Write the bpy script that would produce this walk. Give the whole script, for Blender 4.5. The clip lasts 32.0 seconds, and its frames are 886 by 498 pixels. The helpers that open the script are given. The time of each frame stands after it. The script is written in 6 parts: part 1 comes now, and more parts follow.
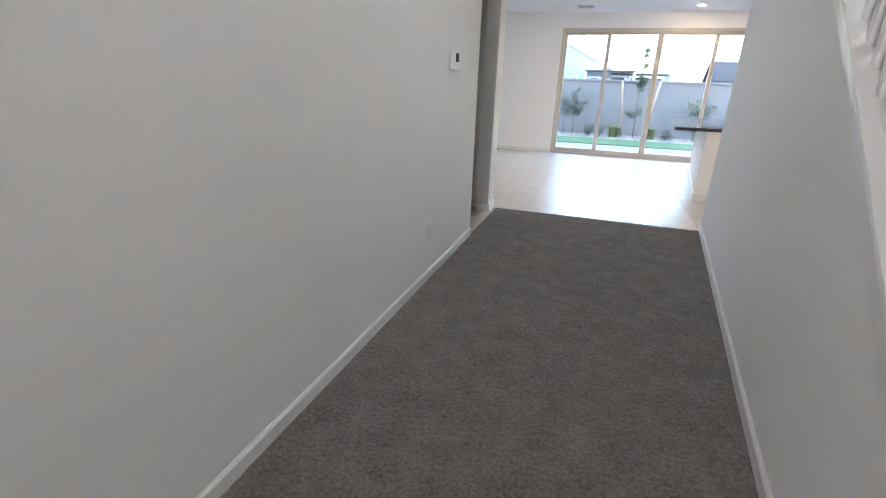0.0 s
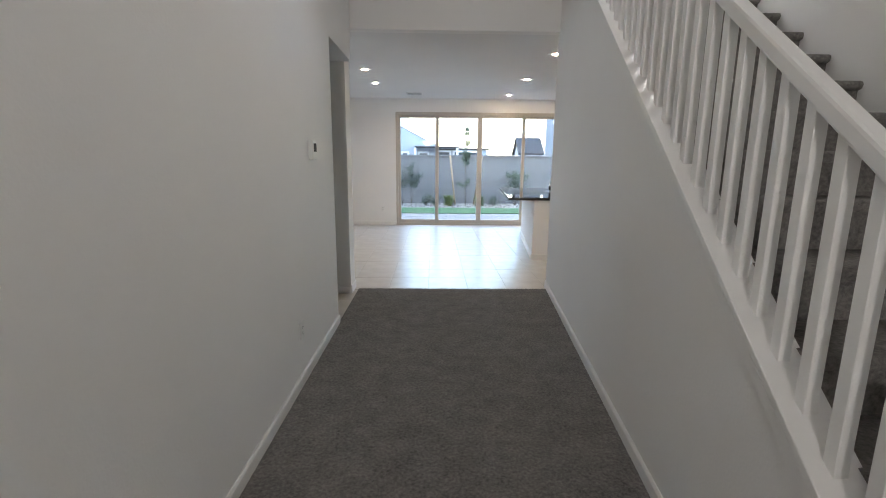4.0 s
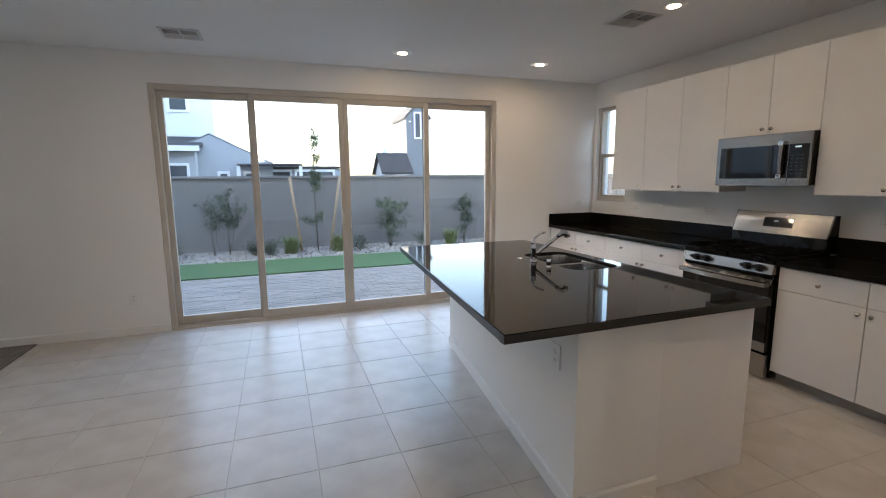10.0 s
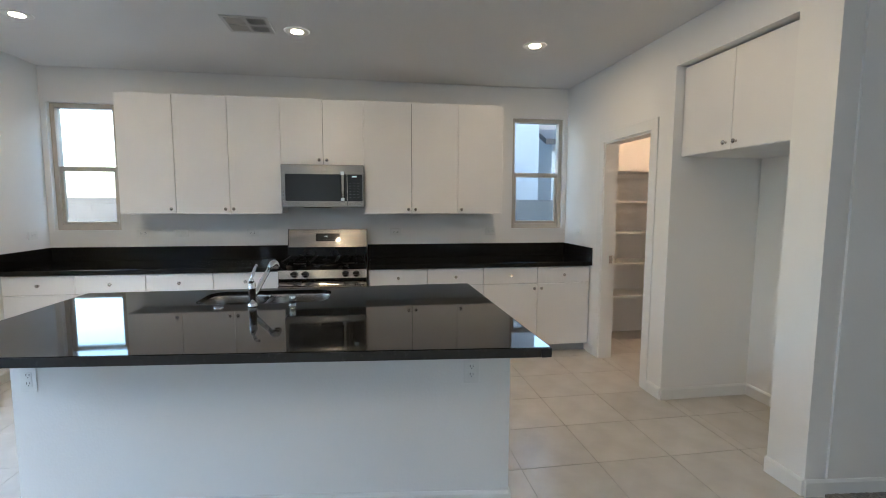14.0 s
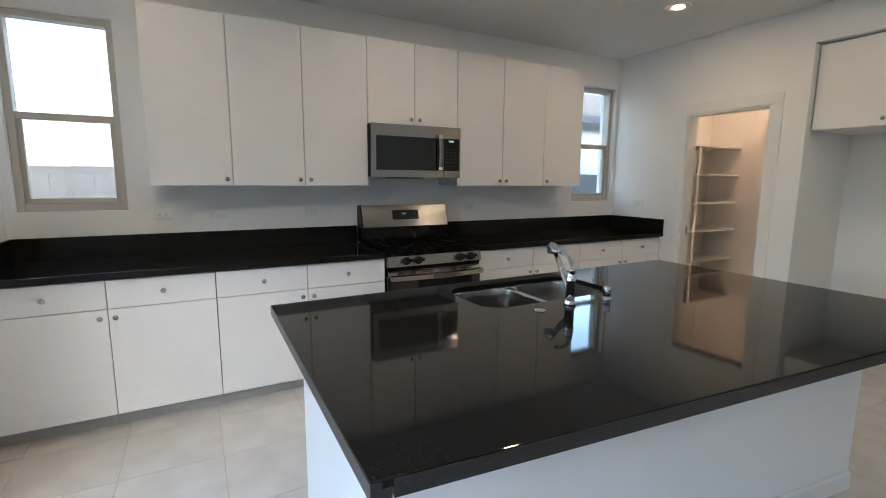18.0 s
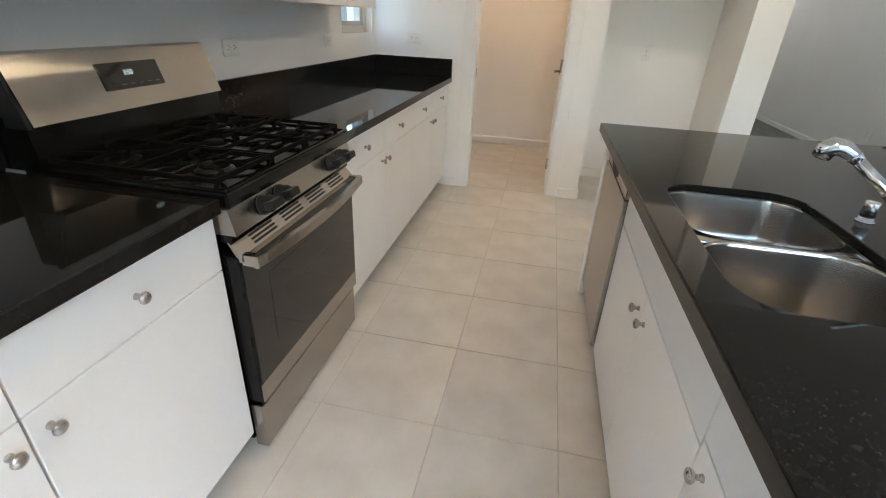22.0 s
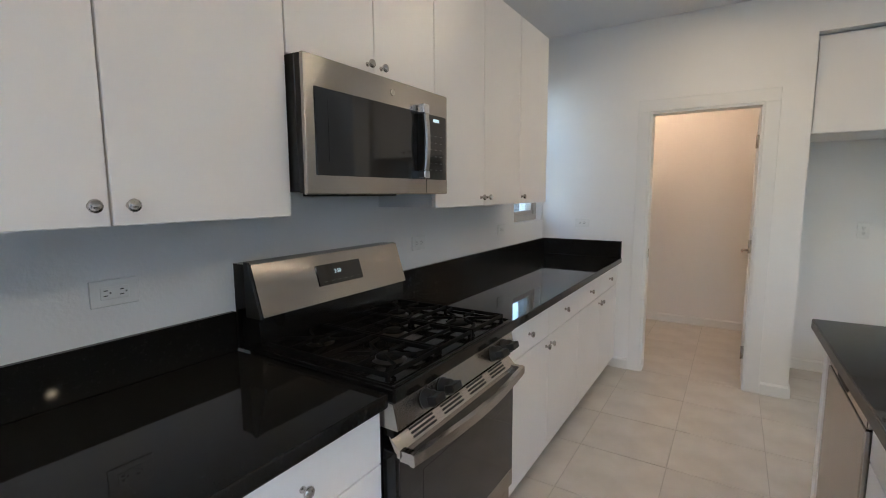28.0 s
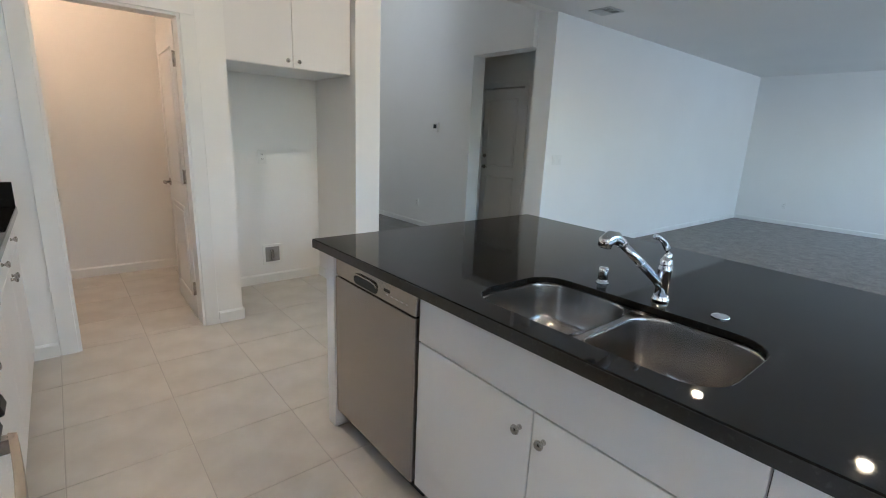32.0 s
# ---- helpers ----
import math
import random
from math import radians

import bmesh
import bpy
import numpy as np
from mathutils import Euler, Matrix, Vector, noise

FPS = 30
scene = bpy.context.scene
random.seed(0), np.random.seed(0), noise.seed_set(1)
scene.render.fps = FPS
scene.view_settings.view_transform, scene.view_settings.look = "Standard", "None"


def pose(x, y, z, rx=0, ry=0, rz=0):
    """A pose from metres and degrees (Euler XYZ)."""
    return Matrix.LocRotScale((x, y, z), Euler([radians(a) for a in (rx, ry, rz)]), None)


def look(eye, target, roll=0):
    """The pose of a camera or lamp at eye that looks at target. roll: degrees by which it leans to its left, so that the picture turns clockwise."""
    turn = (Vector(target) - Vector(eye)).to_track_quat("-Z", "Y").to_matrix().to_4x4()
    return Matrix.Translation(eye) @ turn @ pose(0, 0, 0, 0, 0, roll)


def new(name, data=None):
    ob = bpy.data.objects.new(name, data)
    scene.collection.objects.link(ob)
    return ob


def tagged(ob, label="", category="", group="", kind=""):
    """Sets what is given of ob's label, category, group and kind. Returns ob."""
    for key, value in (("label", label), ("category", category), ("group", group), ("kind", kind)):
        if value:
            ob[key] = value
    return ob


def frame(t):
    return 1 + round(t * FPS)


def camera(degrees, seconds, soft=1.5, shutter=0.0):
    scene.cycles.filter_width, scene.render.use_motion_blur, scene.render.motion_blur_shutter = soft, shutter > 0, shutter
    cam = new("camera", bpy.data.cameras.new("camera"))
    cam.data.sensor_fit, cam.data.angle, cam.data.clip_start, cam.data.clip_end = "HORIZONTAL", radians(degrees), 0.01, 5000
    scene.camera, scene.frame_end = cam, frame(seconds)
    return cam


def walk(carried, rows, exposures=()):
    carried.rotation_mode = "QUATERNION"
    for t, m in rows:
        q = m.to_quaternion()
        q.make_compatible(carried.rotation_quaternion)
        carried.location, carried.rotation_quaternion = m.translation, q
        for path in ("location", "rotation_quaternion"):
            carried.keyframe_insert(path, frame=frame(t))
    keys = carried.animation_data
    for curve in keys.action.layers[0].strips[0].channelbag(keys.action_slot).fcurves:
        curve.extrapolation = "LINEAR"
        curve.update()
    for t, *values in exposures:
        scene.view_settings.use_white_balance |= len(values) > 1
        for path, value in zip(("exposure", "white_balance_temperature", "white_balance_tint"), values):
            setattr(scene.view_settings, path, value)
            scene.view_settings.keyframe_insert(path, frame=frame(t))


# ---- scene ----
cam = camera(87.8, 32.0, 1.0)
PATH = [
    (0, (0.275, 0.539, 1.313), (-0.316, 2.325, 0.634), 2.0),
    (0.5, (0.110, 0.570, 1.378), (-0.189, 2.478, 0.858), 1.9),
    (1, (-0.019, 0.446, 1.425), (-0.107, 2.405, 1.035), 1.0),
    (1.5, (-0.050, 0.322, 1.442), (-0.049, 2.288, 1.074), 1.0),
    (2, (0.001, 0.173, 1.418), (0.010, 2.129, 1.004), 0.9),
    (2.5, (0.038, 0.076, 1.395), (0.066, 2.026, 0.951), 0.7),
    (3, (0.057, 0.147, 1.402), (0.107, 2.098, 0.966), 0.7),
    (3.5, (0.038, 0.359, 1.413), (0.095, 2.315, 1.001), 0.7),
    (4, (0.059, 0.608, 1.401), (0.099, 2.571, 1.022), 0.5),
    (4.5, (0.150, 0.904, 1.415), (0.146, 2.871, 1.051), 0.4),
    (6.5, (0.190, 2.482, 1.451), (0.177, 4.461, 1.166), 0.5),
    (7, (0.165, 2.956, 1.422), (0.146, 4.935, 1.132), 0.3),
    (7.5, (0.166, 3.367, 1.469), (0.117, 5.339, 1.141), 0.3),
    (8, (0.158, 3.812, 1.418), (0.116, 5.787, 1.105), 0.0),
    (8.5, (0.224, 4.257, 1.407), (0.240, 6.234, 1.107), 0.1),
    (9, (0.264, 4.711, 1.415), (0.436, 6.681, 1.117), 0.4),
    (9.5, (0.275, 5.142, 1.443), (0.699, 7.073, 1.144), 0.3),
    (10, (0.322, 5.533, 1.484), (0.985, 7.396, 1.182), -0.5),
    (10.5, (0.332, 5.910, 1.404), (1.335, 7.613, 1.098), 0.3),
    (11, (0.314, 6.269, 1.436), (1.661, 7.714, 1.123), 0.3),
    (11.5, (0.341, 6.596, 1.450), (1.971, 7.717, 1.158), 0.3),
    (12, (0.332, 6.900, 1.394), (2.176, 7.623, 1.122), 0.9),
    (12.5, (0.208, 7.160, 1.378), (2.166, 7.490, 1.139), 0.7),
    (13, (-0.033, 7.288, 1.441), (1.954, 7.333, 1.221), 0.6),
    (13.5, (-0.254, 7.511, 1.468), (1.730, 7.357, 1.263), 0.1),
    (14, (-0.533, 7.721, 1.441), (1.432, 7.405, 1.247), 0.2),
    (14.5, (-0.758, 7.984, 1.453), (1.179, 7.520, 1.272), 0.7),
    (16.5, (-0.451, 9.057, 1.448), (1.417, 8.350, 1.342), 1.4),
    (17, (-0.095, 9.335, 1.438), (1.760, 8.601, 1.307), 0.8),
    (17.5, (0.276, 9.525, 1.436), (2.097, 8.723, 1.236), 0.7),
    (18, (0.643, 9.652, 1.391), (2.384, 8.713, 1.096), 0.4),
    (18.5, (1.009, 9.734, 1.363), (2.567, 8.565, 0.908), 0.3),
    (19, (1.286, 9.687, 1.340), (2.633, 8.357, 0.693), -0.1),
    (19.5, (1.579, 9.621, 1.286), (2.613, 8.143, 0.423), 1.0),
    (20, (1.903, 9.579, 1.276), (2.584, 7.978, 0.289), 2.5),
    (20.5, (2.091, 9.510, 1.274), (2.714, 7.883, 0.291), 1.9),
    (21, (2.346, 9.419, 1.291), (2.983, 7.821, 0.272), 1.4),
    (21.5, (2.620, 9.418, 1.281), (3.164, 7.781, 0.268), 2.2),
    (22, (2.841, 9.435, 1.316), (3.182, 7.681, 0.419), 2.9),
    (22.5, (3.002, 9.329, 1.380), (3.067, 7.450, 0.699), 1.7),
    (23, (3.147, 9.211, 1.435), (2.915, 7.277, 0.984), 1.0),
    (23.5, (3.313, 9.140, 1.522), (2.816, 7.224, 1.233), 0.3),
    (24, (3.416, 9.193, 1.545), (2.794, 7.307, 1.307), 0.3),
    (24.5, (3.368, 9.288, 1.473), (2.762, 7.406, 1.174), 1.1),
    (25, (3.305, 9.401, 1.416), (2.846, 7.501, 0.993), 1.9),
    (25.5, (3.198, 9.392, 1.400), (3.047, 7.464, 0.891), 1.2),
    (26, (3.039, 9.320, 1.370), (3.332, 7.398, 0.900), 0.3),
    (26.5, (2.839, 9.322, 1.363), (3.645, 7.519, 1.045), -0.8),
    (28.5, (2.866, 9.425, 1.421), (3.931, 7.750, 1.181), -0.3),
    (29, (3.030, 9.435, 1.392), (3.872, 7.648, 1.081), 0.2),
    (29.5, (3.129, 9.304, 1.382), (3.646, 7.401, 1.049), 0.2),
    (30, (3.231, 9.139, 1.397), (3.269, 7.178, 1.007), 0.7),
    (30.5, (3.318, 8.980, 1.380), (2.821, 7.098, 0.924), 1.3),
    (31, (3.415, 8.890, 1.373), (2.594, 7.138, 0.866), 2.4),
    (31.5, (3.437, 8.880, 1.361), (2.397, 7.248, 0.858), 3.1),
    (32, (3.381, 8.935, 1.363), (2.135, 7.446, 0.883), 2.5),
]
walk(cam, [(t, look(eye, target, roll)) for t, eye, target, roll in PATH], [
    (0.0, 4.73, 6450, 16), (1.0, 4.33, 6710, 15), (3.0, 4.27, 6700, 14), (4.5, 4.2, 6800, 15), (7.0, 3.92, 6900, 15), (8.0, 3.98, 6800, 10), (9.0, 3.55, 6800, 16), (10.0, 3.4, 7020, 17), (11.0, 3.28, 6980, 16), (12.0, 3.1, 7500, 18),
    (13.0, 3.77, 6580, 12), (14.0, 3.87, 6350, 10), (17.0, 3.79, 6350, 13), (19.0, 3.7, 6600, 9), (20.0, 4.7, 6650, 11), (20.5, 4.93, 6650, 11), (21.0, 4.85, 6600, 11), (22.0, 4.34, 6550, 9), (23.0, 4.52, 6160, 9),
    (24.0, 4.1, 6170, 9), (25.0, 4.1, 6140, 9), (26.0, 4.07, 6320, 12), (29.0, 3.87, 6110, 11), (30.0, 4.05, 6090, 10), (32.0, 4.1, 5990, 9),
])

# ---- world, sun, exposure ----
world = bpy.data.worlds.new("world")
scene.world = world
world.use_nodes = True
wn = world.node_tree.nodes
sky = wn.new("ShaderNodeTexSky")
sky.sky_type = "NISHITA"
sky.sun_disc = False
sky.dust_density = 2.0
SUN_TO = Vector((-0.94, 0.33, 0.30)).normalized()
sky.sun_elevation = math.asin(SUN_TO.z)
sky.sun_rotation = math.atan2(SUN_TO.x, SUN_TO.y)
wn["Background"].inputs["Strength"].default_value = 0.15
world.node_tree.links.new(sky.outputs[0], wn["Background"].inputs[0])
sun = new("sun", bpy.data.lights.new("sun", "SUN"))
sun.data.energy, sun.data.angle, sun.data.color = 2.0, radians(0.5), (1.0, 0.93, 0.82)
sun.rotation_mode = "QUATERNION"
sun.rotation_quaternion = SUN_TO.to_track_quat("Z", "Y")


def window_light(name, centre, way, w, h, watts, colour):
    """An area lamp in a window's opening, for the sky's light."""
    a = new(name, bpy.data.lights.new(name, "AREA"))
    a.data.shape, a.data.size, a.data.size_y = "RECTANGLE", w, h
    a.data.energy, a.data.color = watts, colour
    a.matrix_world = look(centre, Vector(centre) + Vector(way))
    return a


SKYBLUE = (0.72, 0.86, 1.0)

# ---- materials ----
def tree(name):
    m = bpy.data.materials.new(name)
    m.use_nodes = True
    return m, m.node_tree.nodes, m.node_tree.links


def surface(name, a, b=None, rough=0.5, metal=0.0, scale=6.0, fine=0.0, bump=0.0, stretch=(1, 1, 1), rvar=0.0, per_piece=0.0, coat=0.0, spec=0.5, big=0.0, detail=5.0):
    """A paint, stone, cloth or metal: two tones mixed by noise at `scale`, fine relief at `fine`, wear in the gloss."""
    m, n, k = tree(name)
    p = n["Principled BSDF"]
    b = b or tuple(c * 0.94 for c in a)
    co = n.new("ShaderNodeTexCoord")
    mp = n.new("ShaderNodeMapping")
    mp.inputs["Scale"].default_value = stretch
    k.new(co.outputs["Object"], mp.inputs[0])
    nz = n.new("ShaderNodeTexNoise")
    nz.inputs["Scale"].default_value, nz.inputs["Detail"].default_value = scale, detail
    k.new(mp.outputs[0], nz.inputs["Vector"])
    mix = n.new("ShaderNodeMix")
    mix.data_type = "RGBA"
    mix.inputs["A"].default_value, mix.inputs["B"].default_value = (*a, 1), (*b, 1)
    ramp = n.new("ShaderNodeMapRange")
    ramp.inputs["From Min"].default_value, ramp.inputs["From Max"].default_value = 0.3, 0.7
    k.new(nz.outputs["Fac"], ramp.inputs["Value"])
    k.new(ramp.outputs[0], mix.inputs["Factor"])
    col = mix.outputs["Result"]
    if big or per_piece:
        hs = n.new("ShaderNodeHueSaturation")
        add = n.new("ShaderNodeMath")
        add.operation = "MULTIPLY_ADD"
        add.inputs[1].default_value, add.inputs[2].default_value = (big or per_piece) * 2, 1 - (big or per_piece)
        if per_piece:
            oi = n.new("ShaderNodeObjectInfo")
            k.new(oi.outputs["Random"], add.inputs[0])
        else:
            n2 = n.new("ShaderNodeTexNoise")
            n2.inputs["Scale"].default_value = scale * 0.12
            k.new(mp.outputs[0], n2.inputs["Vector"])
            k.new(n2.outputs["Fac"], add.inputs[0])
        k.new(add.outputs[0], hs.inputs["Value"])
        k.new(col, hs.inputs["Color"])
        col = hs.outputs[0]
    k.new(col, p.inputs["Base Color"])
    p.inputs["Roughness"].default_value, p.inputs["Metallic"].default_value = rough, metal
    p.inputs["Coat Weight"].default_value = coat
    p.inputs["Coat Roughness"].default_value = 0.05
    p.inputs["Specular IOR Level"].default_value = spec
    if rvar:
        rr = n.new("ShaderNodeMapRange")
        rr.inputs["To Min"].default_value, rr.inputs["To Max"].default_value = max(0.02, rough - rvar), rough + rvar
        k.new(nz.outputs["Fac"], rr.inputs["Value"])
        k.new(rr.outputs[0], p.inputs["Roughness"])
    if bump:
        f = n.new("ShaderNodeTexNoise")
        f.inputs["Scale"].default_value, f.inputs["Detail"].default_value = fine, 3
        k.new(mp.outputs[0], f.inputs["Vector"])
        bp = n.new("ShaderNodeBump")
        bp.inputs["Strength"].default_value, bp.inputs["Distance"].default_value = bump, 0.01
        k.new(f.outputs["Fac"], bp.inputs["Height"])
        k.new(bp.outputs[0], p.inputs["Normal"])
    return m


def brushed(name, colour, rough, aniso=0.75):
    """Brushed stainless steel: fine sideways grain that draws highlights out upright."""
    m, n, k = tree(name)
    p = n["Principled BSDF"]
    p.inputs["Base Color"].default_value = (*colour, 1)
    p.inputs["Metallic"].default_value = 1.0
    p.inputs["Anisotropic"].default_value, p.inputs["Anisotropic Rotation"].default_value = aniso, 0.25
    co = n.new("ShaderNodeTexCoord")
    nz = n.new("ShaderNodeTexNoise")
    nz.inputs["Scale"].default_value, nz.inputs["Detail"].default_value = 2, 1
    k.new(co.outputs["Object"], nz.inputs["Vector"])
    rr = n.new("ShaderNodeMapRange")
    rr.inputs["To Min"].default_value, rr.inputs["To Max"].default_value = rough - 0.006, rough + 0.006
    k.new(nz.outputs["Fac"], rr.inputs["Value"])
    k.new(rr.outputs[0], p.inputs["Roughness"])
    return m


def glow(name, colour, strength):
    m, n, k = tree(name)
    p = n["Principled BSDF"]
    p.inputs["Base Color"].default_value = (*colour, 1)
    p.inputs["Emission Color"].default_value = (*colour, 1)
    p.inputs["Emission Strength"].default_value = strength
    return m


def clear_glass(name, tint):
    m, n, k = tree(name)
    t = n.new("ShaderNodeBsdfTransparent")
    t.inputs[0].default_value = (*tint, 1)
    g = n.new("ShaderNodeBsdfGlossy")
    g.inputs["Roughness"].default_value = 0.02
    lw = n.new("ShaderNodeLayerWeight")
    lw.inputs["Blend"].default_value = 0.5
    pw = n.new("ShaderNodeMath")
    pw.operation, pw.inputs[1].default_value = "POWER", 5.0
    k.new(lw.outputs["Facing"], pw.inputs[0])
    fr = n.new("ShaderNodeMath")
    fr.operation, fr.inputs[1].default_value, fr.inputs[2].default_value = "MULTIPLY_ADD", 0.94, 0.03
    k.new(pw.outputs[0], fr.inputs[0])
    mx = n.new("ShaderNodeMixShader")
    k.new(fr.outputs[0], mx.inputs[0])
    k.new(t.outputs[0], mx.inputs[1])
    k.new(g.outputs[0], mx.inputs[2])
    k.new(mx.outputs[0], n["Material Output"].inputs[0])
    return m


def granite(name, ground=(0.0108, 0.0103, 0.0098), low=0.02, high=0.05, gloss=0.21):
    """Black granite: dark ground, grey and brown flecks at two sizes; polished on top, edges honed with daylight in a
    paler ground.
    """
    m, n, k = tree(name)
    p = n["Principled BSDF"]
    co = n.new("ShaderNodeTexCoord")
    v = n.new("ShaderNodeTexNoise")
    v.inputs["Scale"].default_value, v.inputs["Detail"].default_value = 70, 5
    k.new(co.outputs["Object"], v.inputs["Vector"])
    r = n.new("ShaderNodeMapRange")
    r.inputs["From Min"].default_value, r.inputs["From Max"].default_value = 0.58, 0.74
    k.new(v.outputs["Fac"], r.inputs["Value"])
    v2 = n.new("ShaderNodeTexNoise")
    v2.inputs["Scale"].default_value, v2.inputs["Detail"].default_value = 210, 4
    k.new(co.outputs["Object"], v2.inputs["Vector"])
    r2 = n.new("ShaderNodeMapRange")
    r2.inputs["From Min"].default_value, r2.inputs["From Max"].default_value = 0.63, 0.76
    k.new(v2.outputs["Fac"], r2.inputs["Value"])
    pz = n.new("ShaderNodeTexNoise")
    pz.inputs["Scale"].default_value, pz.inputs["Detail"].default_value = 16, 3
    k.new(co.outputs["Object"], pz.inputs["Vector"])
    pr = n.new("ShaderNodeMapRange")
    pr.inputs["From Min"].default_value, pr.inputs["From Max"].default_value, pr.inputs["To Min"].default_value = 0.40, 0.62, 0.40
    k.new(pz.outputs["Fac"], pr.inputs["Value"])
    pm = n.new("ShaderNodeMath")
    pm.operation = "MULTIPLY"
    k.new(pr.outputs[0], pm.inputs[0])
    k.new(r2.outputs[0], pm.inputs[1])
    m1 = n.new("ShaderNodeMix")
    m1.data_type = "RGBA"
    m1.inputs["A"].default_value, m1.inputs["B"].default_value = (*ground, 1), tuple(c * 2 for c in ground) + (1,)
    k.new(r.outputs[0], m1.inputs["Factor"])
    m2 = n.new("ShaderNodeMix")
    m2.data_type = "RGBA"
    m2.inputs["B"].default_value = (0.045, 0.042, 0.039, 1)
    k.new(m1.outputs["Result"], m2.inputs["A"])
    k.new(pm.outputs[0], m2.inputs["Factor"])
    k.new(m2.outputs["Result"], p.inputs["Base Color"])
    n3 = n.new("ShaderNodeTexNoise")
    n3.inputs["Scale"].default_value = 9
    k.new(co.outputs["Object"], n3.inputs["Vector"])
    rr = n.new("ShaderNodeMapRange")
    rr.inputs["To Min"].default_value, rr.inputs["To Max"].default_value = low, high
    k.new(n3.outputs["Fac"], rr.inputs["Value"])
    k.new(rr.outputs[0], p.inputs["Roughness"])
    p.inputs["Specular IOR Level"].default_value = gloss
    bp = n.new("ShaderNodeBump")
    bp.inputs["Strength"].default_value, bp.inputs["Distance"].default_value = 0.02, 0.002
    k.new(v.outputs["Fac"], bp.inputs["Height"])
    k.new(bp.outputs[0], p.inputs["Normal"])
    return m


def carpet_mat(name, a, b):
    """Cut-pile carpet: tufts, brushed patches and a soft nap."""
    m, n, k = tree(name)
    p = n["Principled BSDF"]
    co = n.new("ShaderNodeTexCoord")
    big = n.new("ShaderNodeTexNoise")
    big.inputs["Scale"].default_value, big.inputs["Detail"].default_value, big.inputs["Roughness"].default_value = 7.0, 7, 0.7
    tuft = n.new("ShaderNodeTexNoise")
    tuft.inputs["Scale"].default_value, tuft.inputs["Detail"].default_value, tuft.inputs["Roughness"].default_value = 62, 6, 0.72
    k.new(co.outputs["Object"], big.inputs["Vector"])
    k.new(co.outputs["Object"], tuft.inputs["Vector"])
    s = n.new("ShaderNodeMath")
    s.operation = "MULTIPLY_ADD"
    s.inputs[1].default_value = 0.32
    k.new(big.outputs["Fac"], s.inputs[0])
    h = n.new("ShaderNodeMath")
    h.operation = "MULTIPLY"
    h.inputs[1].default_value = 0.68
    k.new(tuft.outputs["Fac"], h.inputs[0])
    k.new(h.outputs[0], s.inputs[2])
    r = n.new("ShaderNodeMapRange")
    r.inputs["From Min"].default_value, r.inputs["From Max"].default_value = 0.38, 0.62
    k.new(s.outputs[0], r.inputs["Value"])
    mix = n.new("ShaderNodeMix")
    mix.data_type = "RGBA"
    mix.inputs["A"].default_value, mix.inputs["B"].default_value = (*a, 1), (*b, 1)
    k.new(r.outputs[0], mix.inputs["Factor"])
    k.new(mix.outputs["Result"], p.inputs["Base Color"])
    p.inputs["Roughness"].default_value = 1.0
    p.inputs["Specular IOR Level"].default_value = 0.1
    p.inputs["Diffuse Roughness"].default_value = 1.0
    p.inputs["Sheen Weight"].default_value = 0.10
    p.inputs["Sheen Roughness"].default_value = 0.6
    bp = n.new("ShaderNodeBump")
    bp.inputs["Strength"].default_value, bp.inputs["Distance"].default_value = 0.55, 0.005
    k.new(tuft.outputs["Fac"], bp.inputs["Height"])
    k.new(bp.outputs[0], p.inputs["Normal"])
    return m


WALL = surface("wall_paint", (0.855, 0.85, 0.835), (0.83, 0.825, 0.81), 0.72, scale=1.3, fine=90, bump=0.10, big=0.02)
CEIL = surface("ceiling_paint", (0.79, 0.79, 0.78), (0.76, 0.76, 0.755), 0.85, scale=1.1, fine=70, bump=0.16)
TRIM = surface("trim_paint", (0.83, 0.83, 0.815), (0.80, 0.80, 0.785), 0.38, scale=3, fine=40, bump=0.04)
CAB = surface("cabinet_white", (0.83, 0.82, 0.81), (0.80, 0.79, 0.785), 0.34, scale=2.5, fine=60, bump=0.03, rvar=0.05)
# dark tone for the shade in gaps between white fronts
GAP_SHADE = surface("gap_shade", (0.10, 0.10, 0.10), rough=0.8)
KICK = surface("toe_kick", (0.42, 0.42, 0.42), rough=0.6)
TILE = surface("floor_tile", (0.51, 0.475, 0.435), (0.62, 0.59, 0.55), 0.285, scale=5, fine=45, bump=0.03, per_piece=0.03, rvar=0.03)
GROUT = surface("grout", (0.50, 0.47, 0.44), (0.45, 0.425, 0.395), 0.9, scale=30)
CARPET = carpet_mat("carpet", (0.102, 0.096, 0.091), (0.270, 0.254, 0.238))
GRANITE = granite("black_granite")
# rougher edge finish; its paler ground holds the daylight falling on it
GRANITE_EDGE_LIT = granite("honed_lit_granite_edge", (0.024, 0.023, 0.022), 0.26, 0.38, 0.40)
STEEL = brushed("brushed_steel", (0.42, 0.39, 0.36), 0.24, 0.85)
STEELV = brushed("brushed_steel_panel", (0.37, 0.35, 0.33), 0.24, 0.88)
SINKS = brushed("sink_steel", (0.41, 0.385, 0.362), 0.23, 0.0)
CHROME = surface("chrome", (0.80, 0.81, 0.83), (0.76, 0.77, 0.79), 0.05, 1.0, scale=20)
# grey stands in for the shade inside the white supply box
RECESS_SHADE = surface("recess_shade", (0.30, 0.29, 0.285), (0.26, 0.25, 0.245), 0.45, scale=30)
NICKEL = surface("satin_nickel", (0.56, 0.53, 0.50), (0.48, 0.46, 0.44), 0.24, 1.0, scale=30)
BLACKGL = surface("black_glass", (0.010, 0.010, 0.011), (0.014, 0.014, 0.015), 0.05, scale=3, spec=0.6)
